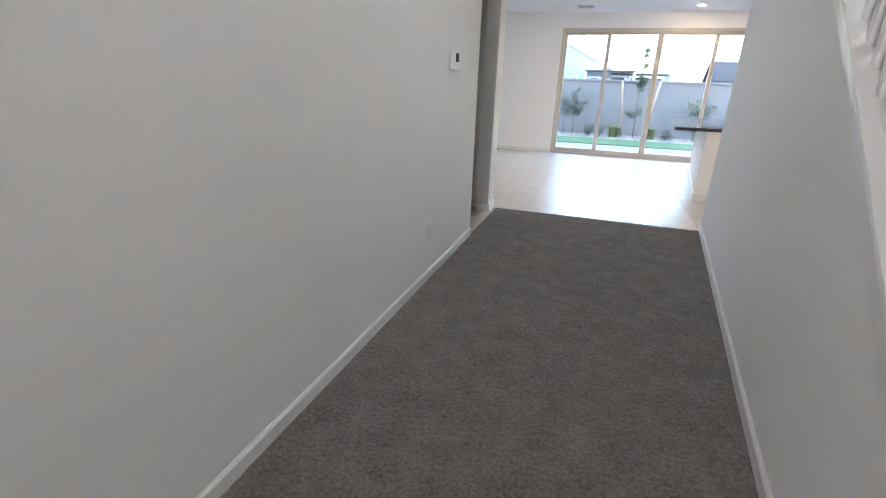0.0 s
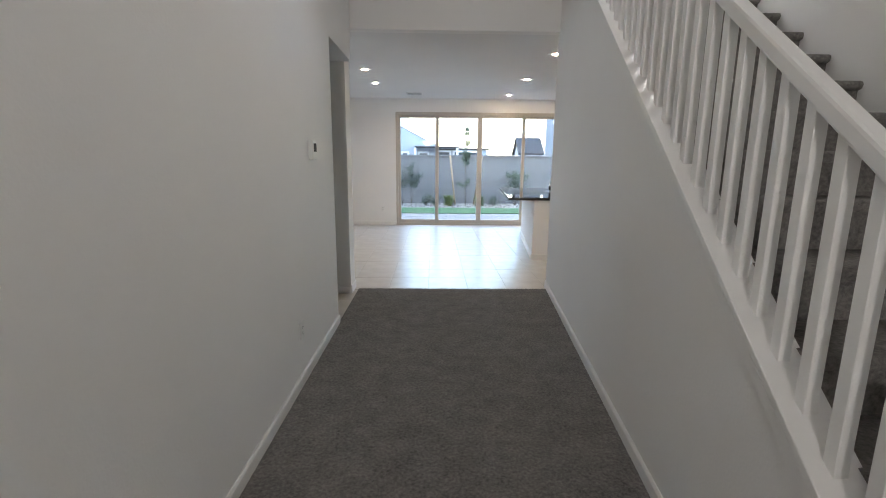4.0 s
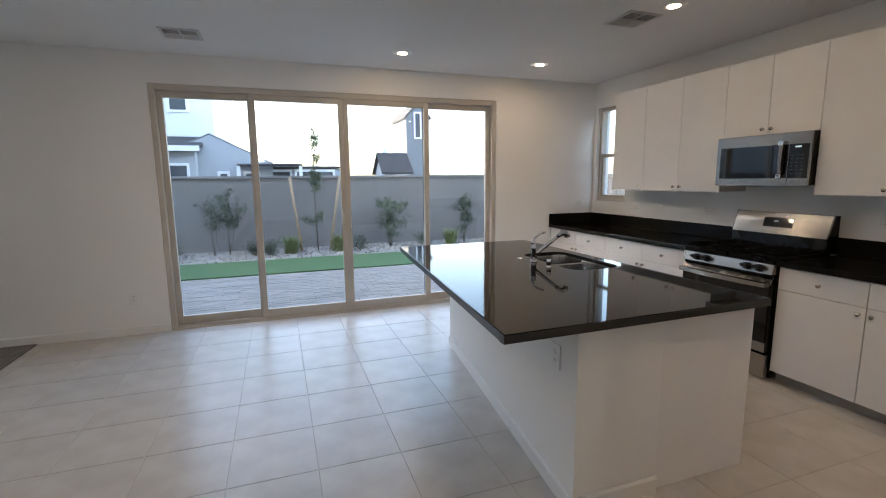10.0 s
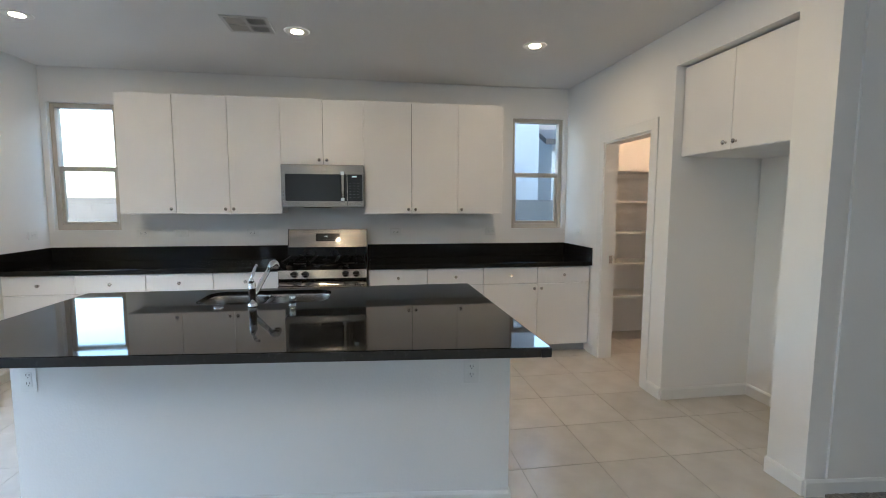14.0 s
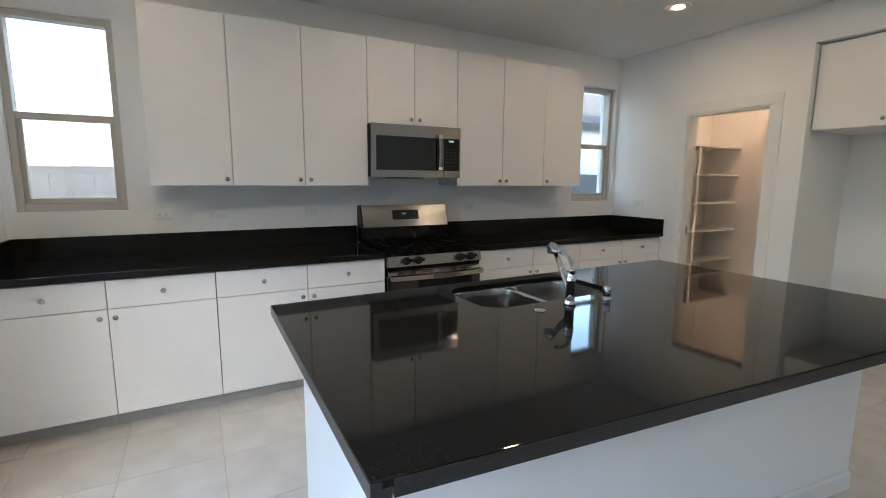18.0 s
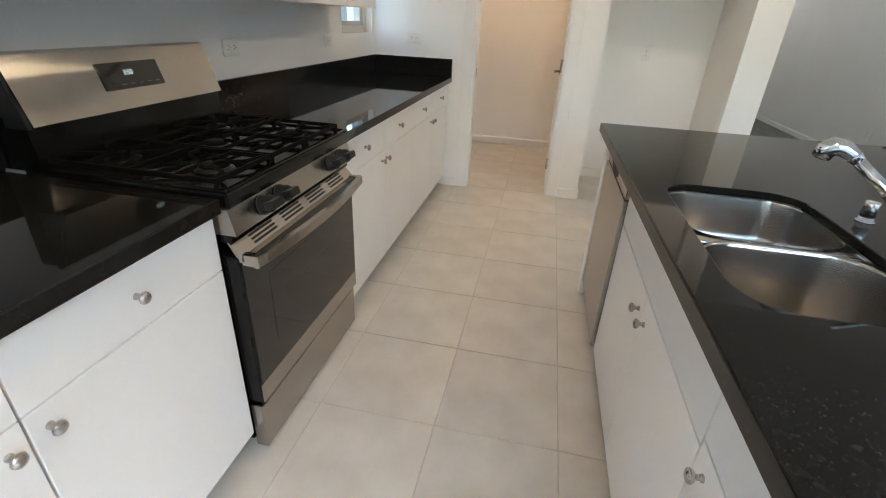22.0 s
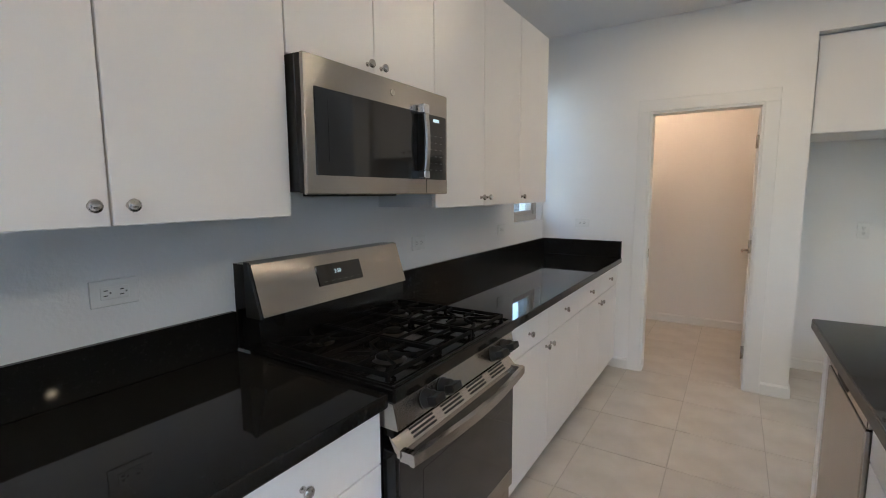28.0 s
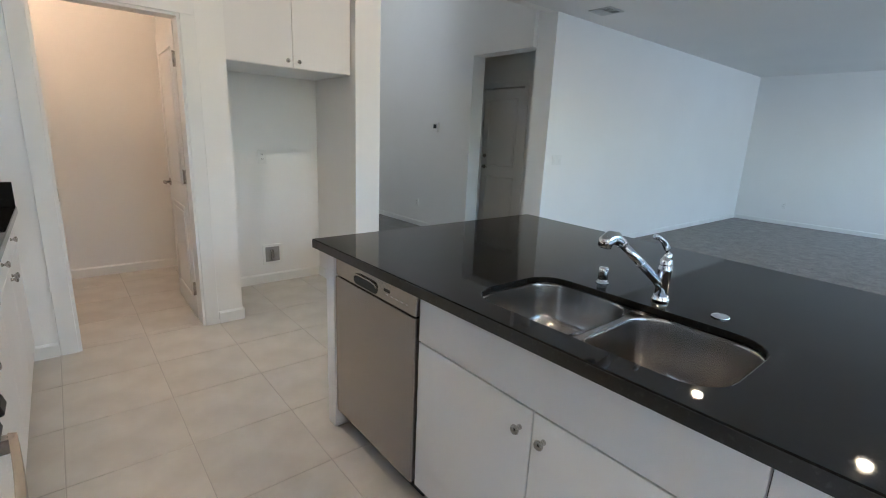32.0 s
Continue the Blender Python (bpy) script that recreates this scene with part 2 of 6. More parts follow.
BLACKEN = surface("black_enamel", (0.005, 0.005, 0.005), (0.008, 0.008, 0.008), 0.12, scale=12, rvar=0.04, spec=0.22)
IRON = surface("cast_iron", (0.0042, 0.0042, 0.0042), (0.0064, 0.0062, 0.006), 0.52, scale=40, fine=150, bump=0.15, spec=0.04)
BLACKPL = surface("black_plastic", (0.009, 0.009, 0.009), (0.014, 0.014, 0.014), 0.38, scale=20, spec=0.3)
PLATE = surface("white_plastic", (0.82, 0.82, 0.80), (0.78, 0.78, 0.76), 0.35, scale=20)
SLOT = surface("dark_slot", (0.03, 0.03, 0.03), rough=0.8)
FRAMET = surface("tan_vinyl", (0.54, 0.495, 0.435), (0.50, 0.46, 0.405), 0.45, scale=8, fine=60, bump=0.03)
# the slight blue tint puts the haze on the panes into their colour
GLASS = clear_glass("pane_glass", (0.91, 0.96, 0.98))
SCREENM = surface("insect_screen_frame", (0.06, 0.06, 0.06), rough=0.6)
LAMPT = surface("lamp_trim", (0.85, 0.85, 0.83), rough=0.5)
LED = glow("warm_diffuser", (1.0, 0.79, 0.53), 24.0)
LEDW = glow("warm_dome", (1.0, 0.66, 0.42), 3.2)
DISPLAY = glow("display_digits", (0.75, 0.95, 1.0), 0.032)
VENTM = surface("vent_paint", (0.62, 0.62, 0.61), (0.55, 0.55, 0.54), 0.5, scale=15)
KEYM = surface("faint_print", (0.13, 0.13, 0.13), rough=0.5)
DUCT_SHADE = surface("duct_shade", (0.05, 0.05, 0.05), rough=0.9)
BRONZE = surface("dark_metal", (0.07, 0.065, 0.06), (0.05, 0.046, 0.042), 0.32, 0.9, scale=25)
BLOCK = surface("grey_block", (0.235, 0.222, 0.215), (0.19, 0.182, 0.178), 0.9, scale=14, fine=120, bump=0.25, per_piece=0.03)
MORTAR = surface("mortar", (0.20, 0.19, 0.185), (0.17, 0.162, 0.158), 0.95, scale=30, fine=90, bump=0.2)
PAVER = surface("paver", (0.27, 0.25, 0.24), (0.20, 0.19, 0.185), 0.85, scale=18, fine=110, bump=0.3)
GRASS = surface("turf", (0.030, 0.090, 0.028), (0.055, 0.135, 0.042), 0.8, scale=40, fine=200, bump=0.6, big=0.15)
GRAVEL = surface("gravel", (0.34, 0.31, 0.28), (0.22, 0.20, 0.18), 0.9, scale=35, fine=90, bump=0.6)
EARTH = surface("desert_ground", (0.31, 0.285, 0.26), (0.26, 0.24, 0.22), 0.95, scale=3, fine=40, bump=0.4, big=0.1)
STUCCO = surface("grey_stucco", (0.42, 0.44, 0.46), (0.37, 0.39, 0.41), 0.9, scale=5, fine=40, bump=0.08, big=0.05)
STUCCOD = surface("dark_grey_stucco", (0.21, 0.215, 0.225), (0.18, 0.185, 0.195), 0.9, scale=5, fine=40, bump=0.08, big=0.05)
WHITEST = surface("white_stucco", (0.80, 0.79, 0.77), (0.75, 0.74, 0.72), 0.9, scale=5, fine=40, bump=0.08)
ROOFM = surface("roof_tile", (0.058, 0.054, 0.053), (0.040, 0.038, 0.038), 0.85, scale=12, fine=60, bump=0.3, big=0.1)
FARGLASS = surface("far_window", (0.05, 0.06, 0.07), (0.08, 0.09, 0.10), 0.08, scale=4)
LEAF = surface("leaf_green", (0.06, 0.085, 0.05), (0.10, 0.125, 0.075), 0.6, scale=25)
LEAFD = surface("leaf_dark", (0.045, 0.065, 0.045), (0.08, 0.10, 0.065), 0.6, scale=25)
BLADE = surface("blade_green", (0.11, 0.16, 0.05), (0.18, 0.20, 0.08), 0.6, scale=25)
BARK = surface("bark", (0.17, 0.135, 0.10), (0.11, 0.09, 0.07), 0.9, scale=30, fine=60, bump=0.4)
STAKE = surface("stake_wood", (0.42, 0.30, 0.20), (0.34, 0.24, 0.16), 0.8, scale=20)

# ---- building helpers ----
ORIGIN = {}


def box(bm, x0, x1, y0, y1, z0, z1, r=0.0, seg=1):
    """A block between two corners; r: width of its bevelled edges."""
    vs = [bm.verts.new((x, y, z)) for x in (x0, x1) for y in (y0, y1) for z in (z0, z1)]
    fs = [bm.faces.new([vs[i] for i in q]) for q in ((0, 1, 3, 2), (4, 6, 7, 5), (0, 4, 5, 1), (2, 3, 7, 6), (0, 2, 6, 4), (1, 5, 7, 3))]
    if r:
        es = list({e for f in fs for e in f.edges})
        bmesh.ops.bevel(bm, geom=es, offset=r, segments=seg, profile=0.5, affect="EDGES")
    return bm


def prism(bm, pts, z0, z1, r=0.0):
    """An upright block on a plan of points given anticlockwise."""
    lo = [bm.verts.new((x, y, z0)) for x, y in pts]
    hi = [bm.verts.new((x, y, z1)) for x, y in pts]
    n = len(pts)
    fs = [bm.faces.new(list(reversed(lo))), bm.faces.new(hi)]
    fs += [bm.faces.new((lo[i], lo[(i + 1) % n], hi[(i + 1) % n], hi[i])) for i in range(n)]
    if r:
        bmesh.ops.bevel(bm, geom=list({e for f in fs for e in f.edges}), offset=r, segments=2, profile=0.5, affect="EDGES")
    return bm


def slab_profile(bm, pts, axis, a, b):
    """A plate with an outline of points in the plane across the axis, from a to b along it."""
    def at(p, s):
        return {"x": (s, p[0], p[1]), "y": (p[0], s, p[1]), "z": (p[0], p[1], s)}[axis]
    lo, hi = [bm.verts.new(at(p, a)) for p in pts], [bm.verts.new(at(p, b)) for p in pts]
    n = len(pts)
    bm.faces.new(lo)
    bm.faces.new(list(reversed(hi)))
    for i in range(n):
        bm.faces.new((lo[(i + 1) % n], lo[i], hi[i], hi[(i + 1) % n]))
    bmesh.ops.recalc_face_normals(bm, faces=bm.faces)
    return bm


def tube(bm, path, radii, n=12, cap=True):
    """A round bar along a path, with a radius at each point."""
    path = [Vector(p) for p in path]
    rings = []
    for i, p in enumerate(path):
        d = (path[min(i + 1, len(path) - 1)] - path[max(i - 1, 0)]).normalized()
        u = d.cross(Vector((0, 0, 1)) if abs(d.z) < 0.95 else Vector((1, 0, 0))).normalized()
        w = d.cross(u)
        r = radii[i] if isinstance(radii, (list, tuple)) else radii
        rings.append([bm.verts.new(p + (u * math.cos(2 * math.pi * j / n) + w * math.sin(2 * math.pi * j / n)) * r) for j in range(n)])
    for a, b in zip(rings, rings[1:]):
        for j in range(n):
            f = bm.faces.new((a[j], a[(j + 1) % n], b[(j + 1) % n], b[j]))
            f.smooth = True
    if cap:
        bm.faces.new(list(reversed(rings[0])))
        bm.faces.new(rings[-1])
    bmesh.ops.recalc_face_normals(bm, faces=bm.faces)
    return bm


def turned(bm, centre, axis, profile, n=16):
    """A turned shape: (distance along the axis, radius) from the centre."""
    c, d = Vector(centre), Vector(axis).normalized()
    u = d.cross(Vector((0, 0, 1)) if abs(d.z) < 0.95 else Vector((1, 0, 0))).normalized()
    w = d.cross(u)
    rings = [[bm.verts.new(c + d * s + (u * math.cos(2 * math.pi * j / n) + w * math.sin(2 * math.pi * j / n)) * max(r, 0.0004)) for j in range(n)] for s, r in profile]
    for a, b in zip(rings, rings[1:]):
        for j in range(n):
            f = bm.faces.new((a[j], a[(j + 1) % n], b[(j + 1) % n], b[j]))
            f.smooth = True
    bm.faces.new(list(reversed(rings[0])))
    bm.faces.new(rings[-1])
    bmesh.ops.recalc_face_normals(bm, faces=bm.faces)
    return bm


def thing(name, at, label, category, group="", kind=""):
    e = new(name)
    e.empty_display_size = 0.1
    e.location = at
    ORIGIN[e] = Vector(at)
    return tagged(e, label, category, group, kind)


def finish(name, bm, mat, origin):
    bmesh.ops.translate(bm, verts=bm.verts, vec=-origin)
    me = bpy.data.meshes.new(name)
    bm.to_mesh(me)
    bm.free()
    me.materials.append(mat)
    return me


def part(name, bm, mat, parent, label=""):
    """Links a mesh, drawn in world places, as one part under a thing or a part."""
    ob = new(name, finish(name, bm, mat, ORIGIN[parent]))
    ob.parent = parent
    ORIGIN[ob] = ORIGIN[parent]
    return tagged(ob, label)


def single(name, bm, mat, label, category, kind="", at=None, group=""):
    """A thing or piece of the setting that is one mesh."""
    o = Vector(at) if at else Vector((0, 0, 0))
    ob = new(name, finish(name, bm, mat, o))
    ob.location = o
    ORIGIN[ob] = o
    return tagged(ob, label, category, group, kind)


def B(*a, **k):
    return box(bmesh.new(), *a, **k)


def wall_plane(bm, axis, a, b, s0, s1, z0, z1, holes=()):
    """A wall from a to b across its thickness and s0 to s1 along, with openings (s, s, z, z) right through."""
    ss = sorted({s0, s1, *[v for h in holes for v in h[:2] if s0 < v < s1]})
    zs = sorted({z0, z1, *[v for h in holes for v in h[2:] if z0 < v < z1]})
    for p, q in zip(ss, ss[1:]):
        run = None
        for u, v in zip(zs, zs[1:]):
            solid = not any(h[0] < (p + q) / 2 < h[1] and h[2] < (u + v) / 2 < h[3] for h in holes)
            if solid:
                run = (run[0], v) if run else (u, v)
            if run and (not solid or v == zs[-1]):
                box(bm, *((a, b, p, q) if axis == "x" else (p, q, a, b)), *run)
                run = None
    return bm


# ---- the plan ----
CZ, NY, EX, SY = 2.66, 10.64, 4.24, 5.60       # ceiling; north, east and kitchen south wall faces
HX, WX, LY = -0.76, -6.95, 5.615               # hall's west wall, living room's west wall and south wall
TOPZ = 5.30                                    # ceiling over hall and stairs


def hall_east(y):
    """The hall's east wall runs slightly askew."""
    return 1.32 - 0.10 * (SY - y)


SL = (-0.76, 2.83, 0.0, 2.39)                  # sliding door opening
LW = (-5.72, -4.19, 0.93, 2.41)                # living room window
W1, W2 = (10.03, 10.59, 1.185, 2.35), (5.64, 6.21, 1.185, 2.35)
PD = (2.72, 3.42, 0.0, 2.0)                    # pantry doorway
AL = (1.54, 2.47, 0.0, 2.40)                   # refrigerator recess
VO = (4.42, 5.36, 0.0, 2.335)                  # opening from hall to vestibule

single("wall_north", wall_plane(bmesh.new(), "y", NY, NY + 0.20, WX - 0.2, EX, 0, CZ, [SL, LW]), WALL, "white painted wall with a wide glazed sliding door", "wall", "structure")
single("wall_east", wall_plane(bmesh.new(), "x", EX, EX + 0.20, SY - 1.9, NY + 0.20, 0, CZ, [W1, W2]), WALL, "white painted kitchen wall with two narrow windows", "wall", "structure")
single("wall_kitchen_south", wall_plane(bmesh.new(), "y", SY - 0.12, SY, hall_east(SY) + 0.0, EX, 0, CZ, [PD, AL]), WALL, "white painted wall with a pantry doorway and refrigerator recess", "wall", "structure")
for nm, a in (("wall_recess_west", (AL[0] - 0.11, AL[0], 4.88, SY - 0.12, 0, CZ)), ("wall_recess_east", (AL[1], AL[1] + 0.11, 4.88, SY - 0.12, 0, CZ)),
              ("wall_recess_back", (AL[0] - 0.11, AL[1] + 0.11, 4.78, 4.88, 0, CZ)), ("wall_recess_head", (AL[0], AL[1], 4.88, SY - 0.12, AL[3], CZ))):
    single(nm, B(*a), WALL, "white painted wall of the refrigerator recess", "wall", "structure")
bm = bmesh.new()
box(bm, AL[1] + 0.11, EX, 3.80, 3.92, 0, CZ)
box(bm, AL[1] + 0.01, AL[1] + 0.11, 3.80, 4.78, 0, CZ)
single("wall_pantry", bm, WALL, "cream white painted pantry walls", "wall", "structure")
single("wall_hall_west", wall_plane(bmesh.new(), "x", HX - 0.20, HX, -2.10, VO[1], 0, TOPZ, [VO]), WALL, "white painted hall wall with a tall open doorway", "wall", "structure")
single("wall_hall_corner", B(HX - 0.20, HX - 0.06, VO[1], LY, 0, TOPZ), WALL, "white painted wall end between hall and living room", "wall", "structure")
single("wall_living_south", wall_plane(bmesh.new(), "y", LY - 0.13, LY, WX - 0.2, HX - 0.20, 0, CZ), WALL, "white painted living room wall", "wall", "structure")
single("wall_living_west", wall_plane(bmesh.new(), "x", WX - 0.20, WX, LY, NY, 0, CZ), WALL, "white painted living room end wall", "wall", "structure")
single("wall_over_hall", wall_plane(bmesh.new(), "y", SY - 0.12, SY, HX - 0.2, 2.75, CZ, TOPZ), WALL, "white painted wall above the hall opening", "wall", "structure")
# the opening at y 4.0 to 5.2 is added for the hall's fill lamp
bm = bmesh.new()
for p, q, u, v in ((-2.1, 4.0, 2.7, TOPZ), (4.0, 5.2, 2.7, 3.4), (4.0, 5.2, 4.7, TOPZ), (5.2, SY - 0.12, 2.7, TOPZ)):
    prism(bm, [(hall_east(p) + 1.16, p), (2.75, p), (2.75, q), (hall_east(q) + 1.16, q)], u, v)
single("wall_stairs_east", bm, WALL, "white painted wall beside the upper stairs with an added opening", "wall", "structure")
bm = bmesh.new()
prism(bm, [(hall_east(-2.1) + 1.16, -2.1), (hall_east(-2.1) + 1.28, -2.1), (hall_east(4.7) + 1.28, 4.7), (hall_east(4.7) + 1.16, 4.7)], 0, 2.7)
single("wall_stairs_east_low", bm, WALL, "white painted wall beside the stairs", "wall", "structure")
single("wall_entry", wall_plane(bmesh.new(), "y", -2.22, -2.10, HX - 0.2, 2.75, 0, TOPZ, [(-0.72, 0.22, 0, 2.06), (-0.46, -0.04, 2.11, 2.37)]), WALL, "white painted wall round the front door", "wall", "structure")
bm = bmesh.new()
wall_plane(bm, "x", -1.75, -1.60, 3.40, LY - 0.13, 0, CZ, [(3.78, 4.565, 0, 2.05)])
box(bm, -1.60, HX - 0.20, 3.40, 3.55, 0, CZ)
single("wall_vestibule", bm, WALL, "white painted vestibule walls in shade", "wall", "structure")

# hall's skewed east wall: full height behind, sloping under the stair rail in front
RISE, RUN, Y1 = 0.1815, 0.259, 0.70


def cap_z(y):
    return 0.46 + 0.725 * (y - 1.19)


bm = bmesh.new()
ya, yb = 0.98, 4.20
pts = [(ya, 0.0), (SY - 0.12, 0.0), (SY - 0.12, TOPZ), (yb, TOPZ), (yb, cap_z(yb)), (ya, cap_z(ya))]
lo = [bm.verts.new((hall_east(y), y, z)) for y, z in pts]
hi = [bm.verts.new((hall_east(y) + 0.11, y, z)) for y, z in pts]
bm.faces.new(lo)
bm.faces.new(list(reversed(hi)))
for i in range(len(pts)):
    j = (i + 1) % len(pts)
    bm.faces.new((lo[j], lo[i], hi[i], hi[j]))
bmesh.ops.recalc_face_normals(bm, faces=bm.faces)
single("wall_hall_east", bm, WALL, "white painted hall wall sloping below the stair rail", "wall", "structure")
single("ceiling", B(WX - 0.2, EX + 0.2, SY - 0.001, NY + 0.2, CZ, CZ + 0.25), CEIL, "white textured flat ceiling", "ceiling", "structure")
single("ceiling_living_edge", B(WX - 0.2, HX - 0.2, LY - 0.13, SY - 0.002, CZ, CZ + 0.25), CEIL, "white textured flat ceiling strip", "ceiling", "structure")
single("ceiling_pantry", B(AL[1] + 0.01, EX, 3.80, SY - 0.12, CZ, CZ + 0.25), CEIL, "white pantry ceiling", "ceiling", "structure")
single("ceiling_vestibule", B(-1.75, HX - 0.2, 3.40, LY - 0.13, CZ, CZ + 0.2), CEIL, "white vestibule ceiling", "ceiling", "structure")
single("ceiling_hall", B(HX - 0.2, 2.75, -2.22, SY, TOPZ, TOPZ + 0.2), CEIL, "white high hall ceiling", "ceiling", "structure")

# unseen solid storey, and the roof on it, added to block the sun
bm = bmesh.new()
box(bm, WX - 0.2, EX + 0.2, SY, NY + 0.2, CZ + 0.252, 5.9)
box(bm, WX - 0.2, HX - 0.21, -2.22, SY - 0.001, CZ + 0.252, 5.9)
box(bm, 2.76, EX + 0.2, -2.22, 4.0, CZ + 0.252, 5.9)
box(bm, 2.76, EX + 0.2, 5.2, SY - 0.001, CZ + 0.252, 5.9)
box(bm, WX - 0.2, -1.76, -2.22, 3.39, -0.1, CZ + 0.25)
single("upper_storey", bm, WALL, "unseen solid upper storey, added to block the sun", "house part", "structure")
# unseen slab, added to keep the sun from the entry window
single("projecting_roof", B(HX - 1.5, 3.5, -10.0, -2.23, 4.5, 4.7), CEIL, "unseen flat slab added to keep sun off the entry", "porch roof", "structure")
single("roof", B(WX - 0.6, EX + 0.6, -2.6, NY + 0.6, 5.902, 6.1), CEIL, "unseen flat roof, added to block the sun", "roof", "structure")

# floors
TX, TY0, PX, PY = 0.0, 6.02, 0.4385, 0.4475
single("subfloor", B(WX - 0.2, EX + 0.2, -2.22, NY + 0.2, -0.20, -0.0022), GROUT, "grey grout bed under the floor tiles", "floor", "structure")
CE = -1.85
single("carpet_living", B(WX, CE, LY, NY, -0.011, 0.010, r=0.004), CARPET, "dark grey cut-pile carpet in the living room", "carpet", "structure")
bm = prism(bmesh.new(), [(HX, -2.1), (hall_east(-2.1) + 1.16, -2.1), (hall_east(0.9) + 1.16, 0.9), (hall_east(0.9), 0.9), (hall_east(5.5), 5.5), (HX, 5.5)], -0.011, 0.0125)
single("carpet_hall", bm, CARPET, "dark grey cut-pile carpet in the hall", "carpet", "structure")

def pile(name, x0, x1, y0, y1, cell, low, high, edge, parent, seed):
    """The uneven top of a cut-pile carpet: tufts combed over, their steep sides to the north."""
    r = np.random.default_rng(seed)
    nx, ny = int((x1 - x0) / cell) + 1, int((y1 - y0) / cell) + 1
    h = r.random((ny, nx))
    soft = (h + np.roll(h, 1, 0) + np.roll(h, 1, 1)) / 3
    h = low + (high - low) * np.clip((0.55 * h + 0.45 * soft - 0.2) / 0.6, 0, 1)
    ys, xs = np.meshgrid(np.linspace(y0, y1, ny), np.linspace(x0, x1, nx), indexing="ij")
    xs = np.minimum(xs + r.uniform(-0.3, 0.3, xs.shape) * cell, edge(ys))
    ys = np.clip(ys + r.uniform(-0.3, 0.3, ys.shape) * cell, y0, y1)
    a = np.arange(ny * nx).reshape(ny, nx)
    quads = np.stack((a[:-1, :-1], a[:-1, 1:], a[1:, 1:], a[1:, :-1]), -1).reshape(-1, 4)
    me = bpy.data.meshes.new(name)
    me.from_pydata(np.stack((xs, ys, h), -1).reshape(-1, 3).tolist(), [], quads.tolist())
    me.materials.append(CARPET)
    ob = new(name, me)
    ob.parent = parent
    return ob


pile("pile", HX + 0.004, 1.30, -1.0, 5.496, 0.0125, 0.0125, 0.0165, lambda y: hall_east(y) - 0.002, bpy.data.objects["carpet_hall"], 3)

# baseboards
def baseboard(name, p, q, side, h=0.085, d=0.014):
    """A board along a wall from p to q, standing out to the left of that way (side=1)."""
    p, q = Vector((*p, 0)), Vector((*q, 0))
    u = (q - p).normalized()
    n = Vector((-u.y, u.x, 0)) * side
    bm = bmesh.new()
    prof = [(0.0005, 0), (d, 0), (d, h - 0.012), (d * 0.45, h), (0.0005, h)]
    a = [bm.verts.new(p + n * s + Vector((0, 0, z))) for s, z in prof]
    b = [bm.verts.new(q + n * s + Vector((0, 0, z))) for s, z in prof]
    m = len(prof)
    bm.faces.new(a)
    bm.faces.new(list(reversed(b)))
    for i in range(m):
        bm.faces.new((a[(i + 1) % m], a[i], b[i], b[(i + 1) % m]))
    bmesh.ops.recalc_face_normals(bm, faces=bm.faces)
    return single(name, bm, TRIM, "white painted baseboard along the wall", "baseboard", "structure")


for p, q, s in (((HX, 0.0), (HX, VO[0]), -1), ((HX, -2.1), (HX, 0.0), -1), ((HX - 0.06, VO[1]), (HX - 0.06, LY), -1), ((HX - 0.2, VO[1]), (HX - 0.06, VO[1]), -1), ((HX - 0.06, LY), (HX - 0.2, LY), -1),
                ((hall_east(0.98), 0.98), (hall_east(SY), SY), 1), ((hall_east(SY), SY), (AL[0], SY), 1), ((AL[0], SY), (AL[0], 4.88), 1), ((AL[0], 4.88), (AL[1], 4.88), 1), ((AL[1], 4.88), (AL[1], SY), 1),
                ((AL[1], SY), (PD[0] - 0.09, SY), 1), ((PD[1] + 0.09, SY), (3.64, SY), 1), ((HX - 0.2, LY), (WX, LY), -1), ((WX, LY), (WX, NY), -1), ((WX, NY), (SL[0], NY), -1), ((SL[1], NY), (3.64, NY), -1),
                ((HX - 0.2, LY - 0.13), (-1.6, LY - 0.13), 1), ((AL[1] + 0.11, 3.92), (EX, 3.92), 1), ((AL[1] + 0.11, 3.92), (AL[1] + 0.11, 4.9), -1)):
    baseboard("baseboard", p, q, s)


